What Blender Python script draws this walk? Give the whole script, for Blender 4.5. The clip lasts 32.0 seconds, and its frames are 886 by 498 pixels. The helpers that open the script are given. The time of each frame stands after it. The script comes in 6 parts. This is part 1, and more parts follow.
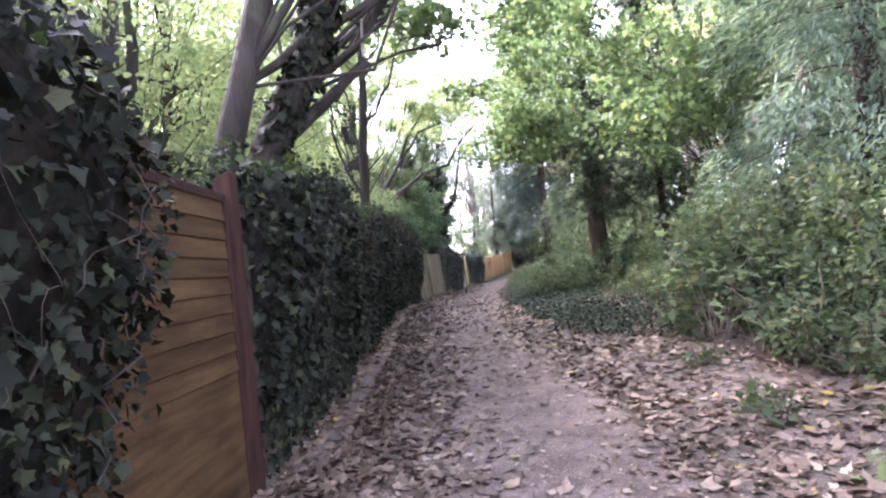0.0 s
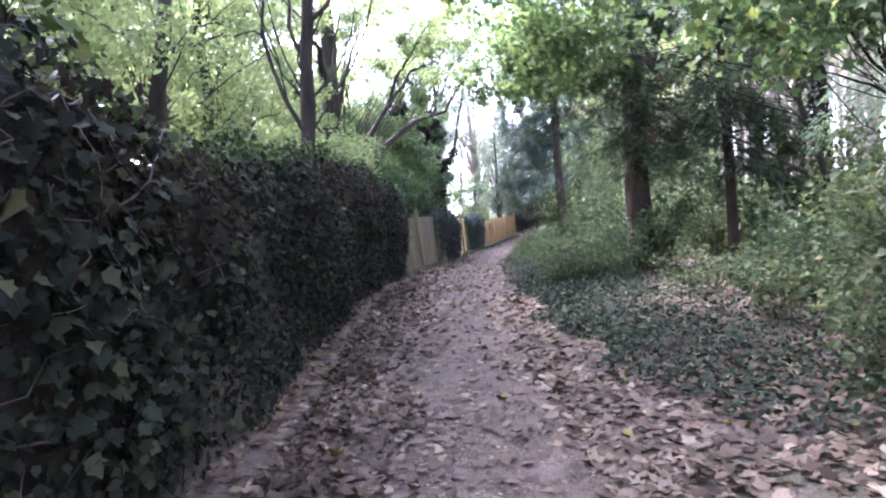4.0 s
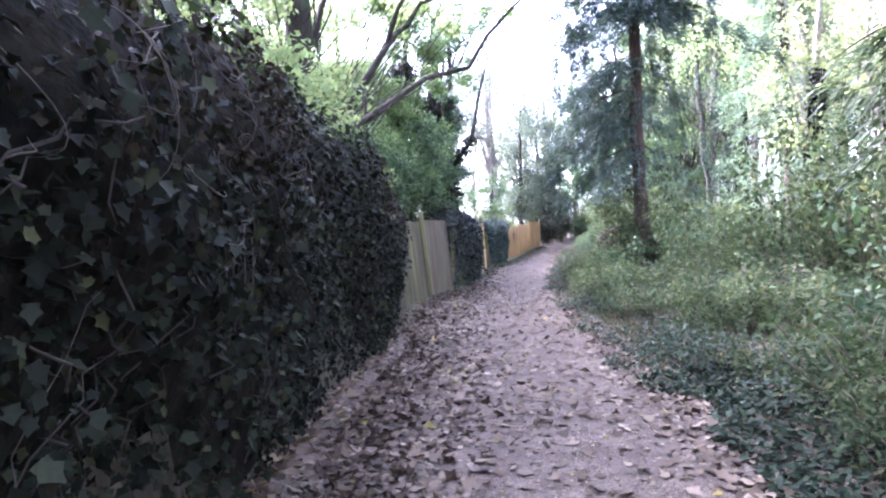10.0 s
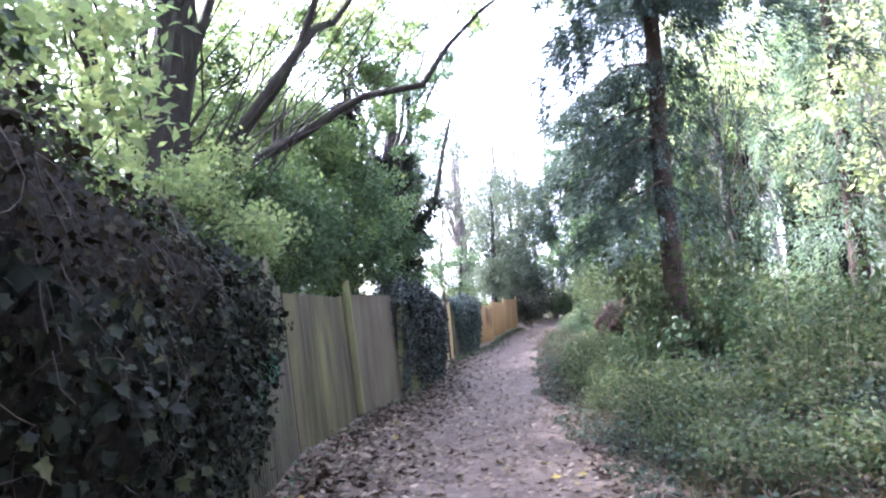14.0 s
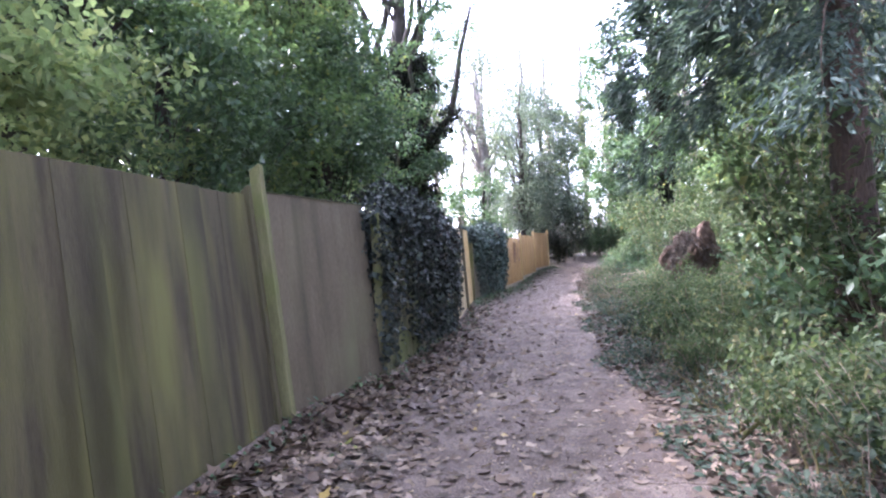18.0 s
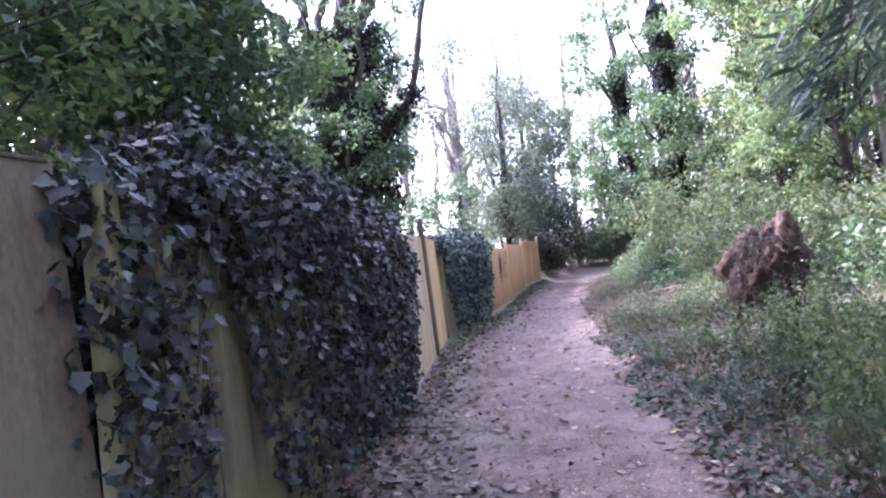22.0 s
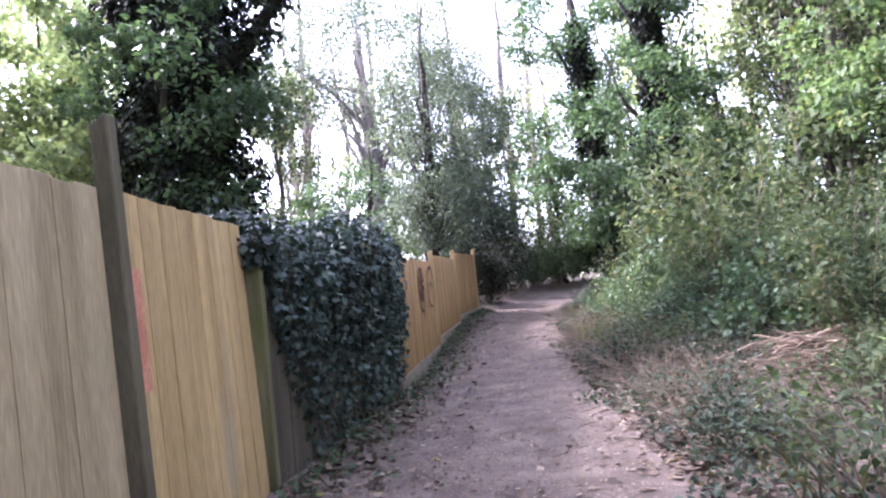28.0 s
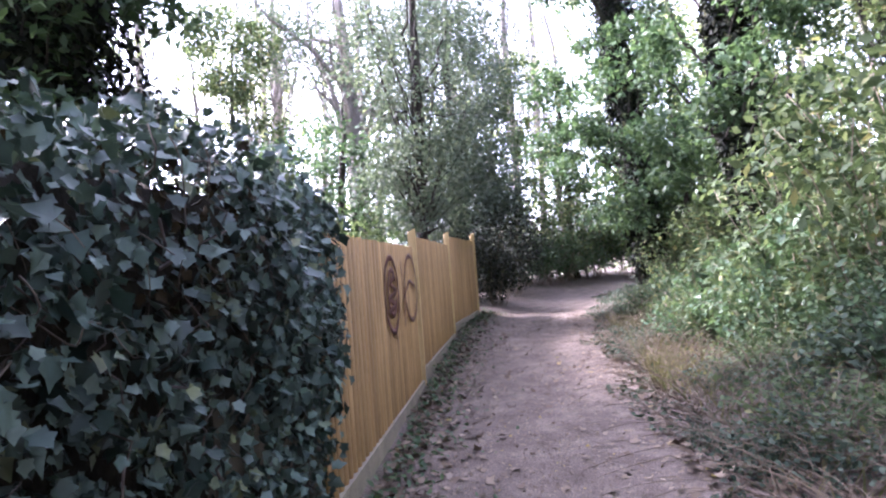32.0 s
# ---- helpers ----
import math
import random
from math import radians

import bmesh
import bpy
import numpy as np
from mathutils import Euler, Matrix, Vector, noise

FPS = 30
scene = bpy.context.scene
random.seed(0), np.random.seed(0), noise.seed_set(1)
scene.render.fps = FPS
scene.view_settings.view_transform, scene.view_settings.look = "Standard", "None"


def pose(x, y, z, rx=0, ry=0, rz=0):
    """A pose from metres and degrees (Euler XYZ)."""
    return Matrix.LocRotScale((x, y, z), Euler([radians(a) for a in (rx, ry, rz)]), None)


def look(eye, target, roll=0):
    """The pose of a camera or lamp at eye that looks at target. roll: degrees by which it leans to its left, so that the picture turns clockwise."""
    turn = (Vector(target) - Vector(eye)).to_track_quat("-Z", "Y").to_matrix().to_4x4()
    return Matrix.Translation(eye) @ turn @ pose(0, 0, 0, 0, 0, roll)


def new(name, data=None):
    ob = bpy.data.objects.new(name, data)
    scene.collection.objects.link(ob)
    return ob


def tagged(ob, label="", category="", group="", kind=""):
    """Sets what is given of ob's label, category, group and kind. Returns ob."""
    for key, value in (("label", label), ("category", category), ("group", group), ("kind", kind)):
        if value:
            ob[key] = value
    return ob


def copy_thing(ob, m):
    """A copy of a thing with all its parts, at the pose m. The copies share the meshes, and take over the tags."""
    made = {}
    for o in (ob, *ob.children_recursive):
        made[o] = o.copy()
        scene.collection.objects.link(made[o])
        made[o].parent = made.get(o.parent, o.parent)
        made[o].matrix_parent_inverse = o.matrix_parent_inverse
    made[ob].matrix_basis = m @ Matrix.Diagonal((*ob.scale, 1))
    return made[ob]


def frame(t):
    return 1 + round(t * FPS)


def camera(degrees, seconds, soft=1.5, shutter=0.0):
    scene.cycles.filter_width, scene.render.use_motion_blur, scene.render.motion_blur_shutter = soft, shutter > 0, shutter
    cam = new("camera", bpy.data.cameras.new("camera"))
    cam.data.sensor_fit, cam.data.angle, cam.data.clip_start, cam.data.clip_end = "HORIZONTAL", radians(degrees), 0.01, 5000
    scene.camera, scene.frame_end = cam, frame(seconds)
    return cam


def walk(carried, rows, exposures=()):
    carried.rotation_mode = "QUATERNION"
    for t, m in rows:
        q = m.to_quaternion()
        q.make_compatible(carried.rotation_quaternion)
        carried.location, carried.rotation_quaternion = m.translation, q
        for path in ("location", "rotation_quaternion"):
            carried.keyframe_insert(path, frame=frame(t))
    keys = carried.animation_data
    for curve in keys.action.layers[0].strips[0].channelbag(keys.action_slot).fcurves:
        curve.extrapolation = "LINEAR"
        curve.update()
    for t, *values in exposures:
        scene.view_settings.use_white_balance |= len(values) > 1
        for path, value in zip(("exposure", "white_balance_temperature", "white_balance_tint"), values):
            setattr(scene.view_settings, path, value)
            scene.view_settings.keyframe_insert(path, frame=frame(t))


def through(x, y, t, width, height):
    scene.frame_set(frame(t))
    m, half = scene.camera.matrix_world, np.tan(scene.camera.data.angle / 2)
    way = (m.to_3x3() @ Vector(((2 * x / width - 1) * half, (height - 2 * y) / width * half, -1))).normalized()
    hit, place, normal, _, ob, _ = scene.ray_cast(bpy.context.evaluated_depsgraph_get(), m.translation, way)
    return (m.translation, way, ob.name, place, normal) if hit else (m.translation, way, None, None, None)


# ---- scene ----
cam = camera(68.4, 32.0, 2.2)
PATH = [
    (0, (2.722, -2.893, 1.121), (2.437, -0.914, 1.183), -6.1),
    (0.5, (3.025, -2.87, 1.011), (2.685, -0.899, 1.032), -3.9),
    (1, (2.842, -2.08, 1.076), (2.562, -0.1, 1.078), -6.0),
    (1.5, (2.861, -1.565, 0.991), (2.579, 0.412, 1.101), -4.7),
    (2, (2.7, -0.947, 1.055), (2.481, 1.039, 1.144), -5.3),
    (2.5, (2.683, -0.2, 1.075), (2.472, 1.788, 1.074), -4.0),
    (3, (2.584, 0.546, 1.166), (2.397, 2.537, 1.131), -5.8),
    (3.5, (2.514, 1.149, 1.269), (2.223, 3.127, 1.208), -5.2),
    (5.5, (1.619, 3.265, 1.394), (1.36, 5.248, 1.361), -3.2),
    (6, (1.473, 3.994, 1.433), (1.227, 5.978, 1.466), -2.4),
    (6.5, (1.491, 4.772, 1.441), (1.17, 6.746, 1.467), -3.0),
    (7, (1.339, 5.615, 1.457), (1.028, 7.591, 1.427), -1.3),
    (7.5, (1.263, 6.304, 1.475), (0.894, 8.27, 1.449), -2.2),
    (8, (1.11, 7.131, 1.461), (0.738, 9.095, 1.489), -1.2),
    (8.5, (0.998, 7.945, 1.467), (0.671, 9.917, 1.536), -3.5),
    (9, (0.868, 8.762, 1.496), (0.52, 10.729, 1.576), -1.6),
    (9.5, (0.739, 9.555, 1.529), (0.478, 11.538, 1.563), -3.2),
    (10, (0.733, 10.17, 1.523), (0.426, 12.145, 1.474), -2.8),
    (10.5, (0.661, 10.9, 1.528), (0.415, 12.884, 1.491), -3.2),
    (11, (0.643, 11.717, 1.535), (0.377, 13.698, 1.462), -2.6),
    (11.5, (0.536, 12.481, 1.55), (0.38, 14.475, 1.575), -3.2),
    (12, (0.568, 13.124, 1.552), (0.338, 15.11, 1.518), -2.9),
    (12.5, (0.487, 13.815, 1.545), (0.33, 15.809, 1.551), -2.4),
    (13, (0.479, 14.526, 1.5), (0.245, 16.512, 1.506), -3.8),
    (13.5, (0.406, 15.182, 1.535), (0.161, 17.166, 1.587), -1.9),
    (14, (0.395, 15.77, 1.503), (0.19, 17.75, 1.694), -3.4),
    (14.5, (0.368, 16.246, 1.506), (0.135, 18.231, 1.572), 0.3),
    (16.5, (0.211, 18.981, 1.255), (0.038, 20.973, 1.299), -5.0),
    (17, (0.121, 19.56, 1.26), (-0.019, 21.553, 1.352), -3.4),
    (17.5, (0.152, 20.024, 1.228), (-0.068, 22.008, 1.347), -4.4),
    (18, (0.06, 20.634, 1.264), (-0.23, 22.613, 1.278), -3.3),
    (18.5, (0.018, 21.228, 1.28), (-0.207, 23.214, 1.352), -4.8),
    (19, (0.005, 21.837, 1.294), (-0.251, 23.819, 1.347), -4.2),
    (19.5, (-0.081, 22.404, 1.296), (-0.298, 24.39, 1.39), -5.3),
    (20, (-0.062, 22.989, 1.301), (-0.317, 24.972, 1.296), -5.3),
    (20.5, (-0.155, 23.593, 1.297), (-0.34, 25.584, 1.347), -5.0),
    (21, (-0.131, 24.22, 1.311), (-0.374, 26.206, 1.305), -5.8),
    (21.5, (-0.224, 24.906, 1.334), (-0.388, 26.899, 1.305), -4.3),
    (22, (-0.227, 25.55, 1.339), (-0.457, 27.536, 1.39), -5.8),
    (22.5, (-0.282, 26.209, 1.303), (-0.507, 28.193, 1.409), -5.1),
    (23, (-0.305, 26.771, 1.286), (-0.587, 28.75, 1.357), -6.1),
    (23.5, (-0.348, 27.368, 1.293), (-0.591, 29.35, 1.399), -5.4),
    (24, (-0.336, 28.001, 1.302), (-0.509, 29.991, 1.397), -6.2),
    (24.5, (-0.368, 28.632, 1.331), (-0.576, 30.619, 1.42), -3.9),
    (25, (-0.388, 29.291, 1.345), (-0.493, 31.286, 1.438), -6.2),
    (25.5, (-0.357, 29.924, 1.337), (-0.454, 31.922, 1.325), -5.6),
    (27.5, (-0.319, 32.186, 1.308), (-0.379, 34.185, 1.314), -5.1),
    (28, (-0.367, 32.799, 1.313), (-0.366, 34.797, 1.406), -5.6),
    (28.5, (-0.322, 33.338, 1.29), (-0.407, 35.333, 1.402), -5.9),
    (29, (-0.355, 33.921, 1.295), (-0.389, 35.918, 1.412), -5.6),
    (29.5, (-0.342, 34.513, 1.31), (-0.343, 36.511, 1.406), -5.9),
    (30, (-0.388, 35.077, 1.333), (-0.429, 37.073, 1.459), -4.3),
    (30.5, (-0.36, 35.658, 1.374), (-0.316, 37.653, 1.498), -6.8),
    (31, (-0.362, 36.242, 1.372), (-0.319, 38.241, 1.418), -4.3),
    (31.5, (-0.369, 36.783, 1.395), (-0.264, 38.778, 1.49), -6.0),
    (32, (-0.35, 37.242, 1.39), (-0.326, 39.241, 1.449), -4.4),
]
walk(cam, [(t, look(eye, target, roll)) for t, eye, target, roll in PATH], [(0, 3.89, 5650, 34), (3.5, 3.89, 5400, 34), (7, 4.36, 5150, 37), (12, 4.18, 5200, 32), (15, 3.96, 5300, 28), (18, 3.96, 5350, 31), (22, 3.99, 5200, 44), (25, 3.74, 5300, 41), (28, 3.52, 5450, 34), (32, 3.67, 5450, 34)])

# ---------------------------------------------------------------- world and light
world = bpy.data.worlds.new("world")
scene.world = world
world.use_nodes = True
wn = world.node_tree
sky = wn.nodes.new("ShaderNodeTexSky")
sky.sky_type = "NISHITA"
sky.sun_disc = False
SUN_ELEV, SUN_AZ = radians(44), radians(-66)   # azimuth from +y towards +x
sky.sun_elevation, sky.sun_rotation = SUN_ELEV, SUN_AZ
sky.air_density, sky.dust_density, sky.ozone_density = 1.0, 3.0, 1.0
haze = wn.nodes.new("ShaderNodeHueSaturation")   # thin bright overcast takes the blue out of the sky
haze.inputs["Saturation"].default_value = 0.35
wn.links.new(sky.outputs["Color"], haze.inputs["Color"])
wn.links.new(haze.outputs["Color"], wn.nodes["Background"].inputs["Color"])
wn.nodes["Background"].inputs["Strength"].default_value = 0.15
sun_data = bpy.data.lights.new("sun", "SUN")
sun_data.energy, sun_data.angle, sun_data.color = 3.0, radians(6), (1.0, 0.93, 0.80)
sun = new("sun", sun_data)
sun_dir = Vector((math.sin(SUN_AZ) * math.cos(SUN_ELEV), math.cos(SUN_AZ) * math.cos(SUN_ELEV), math.sin(SUN_ELEV)))
sun.matrix_world = look(sun_dir * 60, (0, 0, 0))

# ---------------------------------------------------------------- materials
rng = np.random.default_rng(7)


def material(name):
    m = bpy.data.materials.new(name)
    m.use_nodes = True
    return m, m.node_tree.nodes, m.node_tree.links, m.node_tree.nodes["Principled BSDF"]


def ramp(nodes, stops):
    r = nodes.new("ShaderNodeValToRGB")
    el = r.color_ramp.elements
    while len(el) < len(stops):
        el.new(0.5)
    for e, (p, c) in zip(el, stops):
        e.position, e.color = p, (*c, 1)
    return r


def noise_node(nodes, links, coords, scale, detail=4.0, stretch=None):
    n = nodes.new("ShaderNodeTexNoise")
    n.inputs["Scale"].default_value, n.inputs["Detail"].default_value = scale, detail
    if stretch:
        mp = nodes.new("ShaderNodeMapping")
        mp.inputs["Scale"].default_value = stretch
        links.new(coords, mp.inputs["Vector"])
        coords = mp.outputs["Vector"]
    links.new(coords, n.inputs["Vector"])
    return n


def mixed(nodes, links, fac, a, b, blend="MIX"):
    x = nodes.new("ShaderNodeMix")
    x.data_type, x.blend_type = "RGBA", blend
    for sock, v in ((x.inputs[0], fac), (x.inputs[6], a), (x.inputs[7], b)):
        if isinstance(v, (int, float)):
            sock.default_value = v
        elif isinstance(v, tuple):
            sock.default_value = (*v, 1)
        else:
            links.new(v, sock)
    return x.outputs[2]


def leaf_material(name, stops, rough=0.45, through=0.35, blotch=0.25, gloss=0.22):
    """Leaves: colour varies leaf by leaf, light passes through them."""
    m, n, l, b = material(name)
    g = n.new("ShaderNodeNewGeometry")
    r = ramp(n, stops)
    l.new(g.outputs["Random Per Island"], r.inputs["Fac"])
    co = n.new("ShaderNodeTexCoord")
    big = noise_node(n, l, co.outputs["Object"], 1.3, 3)
    small = noise_node(n, l, co.outputs["Object"], 60, 2)
    tone = ramp(n, [(0.3, (1 - blotch,) * 3), (0.7, (1.0,) * 3)])
    l.new(big.outputs["Fac"], tone.inputs["Fac"])
    vein = ramp(n, [(0.35, (0.82,) * 3), (0.65, (1.0,) * 3)])
    l.new(small.outputs["Fac"], vein.inputs["Fac"])
    c = mixed(n, l, 1.0, r.outputs["Color"], tone.outputs["Color"], "MULTIPLY")
    c = mixed(n, l, 1.0, c, vein.outputs["Color"], "MULTIPLY")
    l.new(c, b.inputs["Base Color"])
    b.inputs["Roughness"].default_value = rough
    b.inputs["Specular IOR Level"].default_value = gloss
    tr = n.new("ShaderNodeBsdfTranslucent")
    warm = mixed(n, l, 1.0, c, (1.06, 1.10, 0.74), "MULTIPLY")
    l.new(warm, tr.inputs["Color"])
    mx = n.new("ShaderNodeMixShader")
    mx.inputs[0].default_value = through
    l.new(b.outputs[0], mx.inputs[1])
    l.new(tr.outputs[0], mx.inputs[2])
    l.new(mx.outputs[0], n["Material Output"].inputs["Surface"])
    return m


def surface(name, stops, scale=4.0, stretch=None, fine=40.0, rough=0.85, bump=0.4, dist=0.01, vary=0.25, moss=None, patch=1.6, stain=None, gloss=0.35):
    """A rough natural surface: two scales of tone, optional moss or stain patches, bump."""
    m, n, l, b = material(name)
    co = n.new("ShaderNodeTexCoord")
    oi = n.new("ShaderNodeObjectInfo")
    shift = n.new("ShaderNodeVectorMath")
    shift.operation = "MULTIPLY_ADD"
    l.new(oi.outputs["Random"], shift.inputs[0])
    shift.inputs[1].default_value = (17.0, 23.0, 11.0)
    l.new(co.outputs["Object"], shift.inputs[2])
    v = shift.outputs[0]
    a = noise_node(n, l, v, scale, 5, stretch)
    r = ramp(n, stops)
    l.new(a.outputs["Fac"], r.inputs["Fac"])
    f = noise_node(n, l, v, fine, 3, stretch)
    fr = ramp(n, [(0.3, (0.72,) * 3), (0.7, (1.08,) * 3)])
    l.new(f.outputs["Fac"], fr.inputs["Fac"])
    c = mixed(n, l, 1.0, r.outputs["Color"], fr.outputs["Color"], "MULTIPLY")
    tone = ramp(n, [(0.0, (1 - vary,) * 3), (1.0, (1.0,) * 3)])
    l.new(oi.outputs["Random"], tone.inputs["Fac"])
    c = mixed(n, l, 1.0, c, tone.outputs["Color"], "MULTIPLY")
    if moss:
        p = noise_node(n, l, co.outputs["Object"], patch, 5, moss[3] if len(moss) > 3 else None)
        pr = ramp(n, [(moss[0], (0, 0, 0)), (moss[1], (1, 1, 1))])
        l.new(p.outputs["Fac"], pr.inputs["Fac"])
        c = mixed(n, l, pr.outputs["Color"], c, moss[2])
    if stain:
        p = noise_node(n, l, co.outputs["Object"], 1.0, 6, stain[3])
        pr = ramp(n, [(stain[0], (1, 1, 1)), (stain[1], stain[2])])
        l.new(p.outputs["Fac"], pr.inputs["Fac"])
        c = mixed(n, l, 1.0, c, pr.outputs["Color"], "MULTIPLY")
    l.new(c, b.inputs["Base Color"])
    b.inputs["Roughness"].default_value = rough
    b.inputs["Specular IOR Level"].default_value = gloss
    bp = n.new("ShaderNodeBump")
    bp.inputs["Strength"].default_value, bp.inputs["Distance"].default_value = bump, dist
    sm = n.new("ShaderNodeMath")
    sm.operation = "ADD"
    l.new(a.outputs["Fac"], sm.inputs[0])
    l.new(f.outputs["Fac"], sm.inputs[1])
    l.new(sm.outputs[0], bp.inputs["Height"])
    l.new(bp.outputs["Normal"], b.inputs["Normal"])
    return m


# hedge ivy in two tones: darkened for its shaded face, lightened for a sunlit crest
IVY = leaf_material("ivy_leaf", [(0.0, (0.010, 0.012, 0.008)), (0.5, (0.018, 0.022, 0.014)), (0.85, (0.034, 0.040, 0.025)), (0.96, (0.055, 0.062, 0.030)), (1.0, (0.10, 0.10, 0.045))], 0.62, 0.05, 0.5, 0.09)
IVY_SUNLIT = leaf_material("ivy_leaf_sunlit", [(0.0, (0.022, 0.036, 0.014)), (0.5, (0.045, 0.070, 0.026)), (0.9, (0.085, 0.120, 0.042)), (1.0, (0.13, 0.15, 0.06))], 0.55, 0.25, 0.4, 0.14)
IVY_MID = leaf_material("ivy_leaf_dusky", [(0.0, (0.014, 0.020, 0.016)), (0.5, (0.027, 0.037, 0.030)), (0.88, (0.052, 0.066, 0.056)), (1.0, (0.09, 0.10, 0.06))], 0.48, 0.06, 0.5, 0.24)
IVY_BLUE = leaf_material("ivy_leaf_glossy", [(0.0, (0.026, 0.047, 0.039)), (0.6, (0.060, 0.096, 0.080)), (0.95, (0.112, 0.160, 0.132)), (1.0, (0.15, 0.17, 0.08))], 0.46, 0.10, 0.55, 0.28)
IVY_DRY = leaf_material("ivy_leaf_withered", [(0.0, (0.015, 0.012, 0.008)), (0.5, (0.026, 0.020, 0.013)), (0.9, (0.052, 0.040, 0.025)), (1.0, (0.04, 0.05, 0.022))], 0.7, 0.1, 0.5, 0.05)
BROAD = leaf_material("broad_leaf", [(0.0, (0.080, 0.128, 0.058)), (0.5, (0.118, 0.178, 0.082)), (0.9, (0.165, 0.225, 0.108)), (1.0, (0.25, 0.27, 0.09))], 0.5, 0.5, 0.2)
# colour raised so that garden crowns look lit through by the sun
LIME = leaf_material("light_leaf", [(0.0, (0.190, 0.250, 0.135)), (0.6, (0.265, 0.330, 0.190)), (1.0, (0.37, 0.40, 0.21))], 0.5, 0.70, 0.2)
DEEP = leaf_material("deep_leaf", [(0.0, (0.048, 0.085, 0.045)), (0.6, (0.080, 0.130, 0.068)), (1.0, (0.12, 0.175, 0.085))], 0.42, 0.38, 0.25)
BLUISH = leaf_material("grey_leaf", [(0.0, (0.070, 0.095, 0.075)), (0.6, (0.110, 0.140, 0.105)), (1.0, (0.15, 0.17, 0.13))], 0.5, 0.4, 0.2)
NEEDLE = leaf_material("spruce_needle", [(0.0, (0.115, 0.170, 0.130)), (0.6, (0.175, 0.240, 0.185)), (1.0, (0.24, 0.30, 0.225))], 0.5, 0.5, 0.25)
SPRUCE_BLUE = leaf_material("dark_needle", [(0.0, (0.048, 0.074, 0.068)), (0.6, (0.080, 0.116, 0.106)), (1.0, (0.12, 0.16, 0.14))], 0.5, 0.35, 0.3)
CONIFER = leaf_material("conifer_spray", [(0.0, (0.060, 0.085, 0.055)), (0.6, (0.108, 0.142, 0.092)), (1.0, (0.16, 0.20, 0.13))], 0.5, 0.45, 0.3)
SHRUB = leaf_material("bramble_leaf", [(0.0, (0.052, 0.078, 0.038)), (0.5, (0.092, 0.125, 0.064)), (0.9, (0.145, 0.178, 0.095)), (1.0, (0.25, 0.23, 0.11))], 0.6, 0.42, 0.3, 0.12)
BRAMBLE = leaf_material("dusky_bramble_leaf", [(0.0, (0.036, 0.056, 0.040)), (0.5, (0.072, 0.100, 0.071)), (0.9, (0.12, 0.155, 0.112)), (1.0, (0.22, 0.18, 0.10))], 0.6, 0.3, 0.35, 0.12)
GROUND_IVY = leaf_material("ground_ivy_leaf", [(0.0, (0.016, 0.028, 0.016)), (0.6, (0.032, 0.050, 0.029)), (0.95, (0.062, 0.088, 0.050)), (1.0, (0.17, 0.14, 0.07))], 0.58, 0.15, 0.4, 0.14)
# leaf colour lightened to stand in for sun and haze in the wood
WOODS = leaf_material("sunlit_wood_leaf", [(0.0, (0.25, 0.295, 0.165)), (0.6, (0.34, 0.385, 0.225)), (1.0, (0.43, 0.44, 0.27))], 0.5, 0.66, 0.15)
GRASSY = leaf_material("straw_blade", [(0.0, (0.075, 0.09, 0.03)), (0.5, (0.145, 0.135, 0.06)), (1.0, (0.25, 0.20, 0.10))], 0.6, 0.3)
LITTER = leaf_material("fallen_leaf", [(0.0, (0.105, 0.070, 0.047)), (0.4, (0.180, 0.126, 0.088)), (0.8, (0.285, 0.210, 0.152)), (0.97, (0.40, 0.315, 0.24)), (0.985, (0.40, 0.28, 0.06)), (1.0, (0.15, 0.18, 0.05))], 0.65, 0.1, 0.35, 0.25)
# darker litter; along the hedge foot the dark tone stands in for shade
LITTER_DARK = leaf_material("dark_fallen_leaf", [(0.0, (0.052, 0.035, 0.023)), (0.5, (0.106, 0.073, 0.049)), (0.9, (0.185, 0.134, 0.095)), (1.0, (0.25, 0.195, 0.155))], 0.65, 0.06, 0.4, 0.25)
BARK = surface("bark", [(0.3, (0.016, 0.012, 0.010)), (0.7, (0.050, 0.040, 0.032))], 6, (1, 1, 0.25), 45, 0.9, 0.9, 0.03, 0.2, (0.55, 0.72, (0.05, 0.065, 0.03)))
BARK_PALE = surface("pale_bark", [(0.3, (0.17, 0.145, 0.13)), (0.7, (0.32, 0.28, 0.25))], 4, (1, 1, 0.4), 40, 0.85, 0.5, 0.02, 0.15)
BARK_RED = surface("conifer_bark", [(0.3, (0.036, 0.024, 0.019)), (0.7, (0.10, 0.066, 0.050))], 7, (1, 1, 0.3), 45, 0.9, 0.9, 0.03, 0.2)
VINE = surface("vine_wood", [(0.3, (0.035, 0.027, 0.022)), (0.7, (0.085, 0.066, 0.054))], 9, (1, 1, 0.4), 60, 0.85, 0.5, 0.01, 0.5)
TENDRIL = surface("tendril", [(0.3, (0.07, 0.055, 0.043)), (0.7, (0.16, 0.13, 0.10))], 9, None, 60, 0.85, 0.3, 0.01, 0.3)
TWIG = surface("twig", [(0.3, (0.13, 0.10, 0.07)), (0.7, (0.30, 0.24, 0.18))], 9, None, 60, 0.85, 0.4, 0.01, 0.3)
LAP = surface("lap_board", [(0.3, (0.040, 0.022, 0.009)), (0.7, (0.098, 0.058, 0.024))], 3.5, (0.5, 6, 6), 45, 0.75, 0.45, 0.008, 0.25, None, 1.6, (0.48, 0.74, (0.50, 0.46, 0.42), (1.6, 1.6, 2.6)), 0.15)
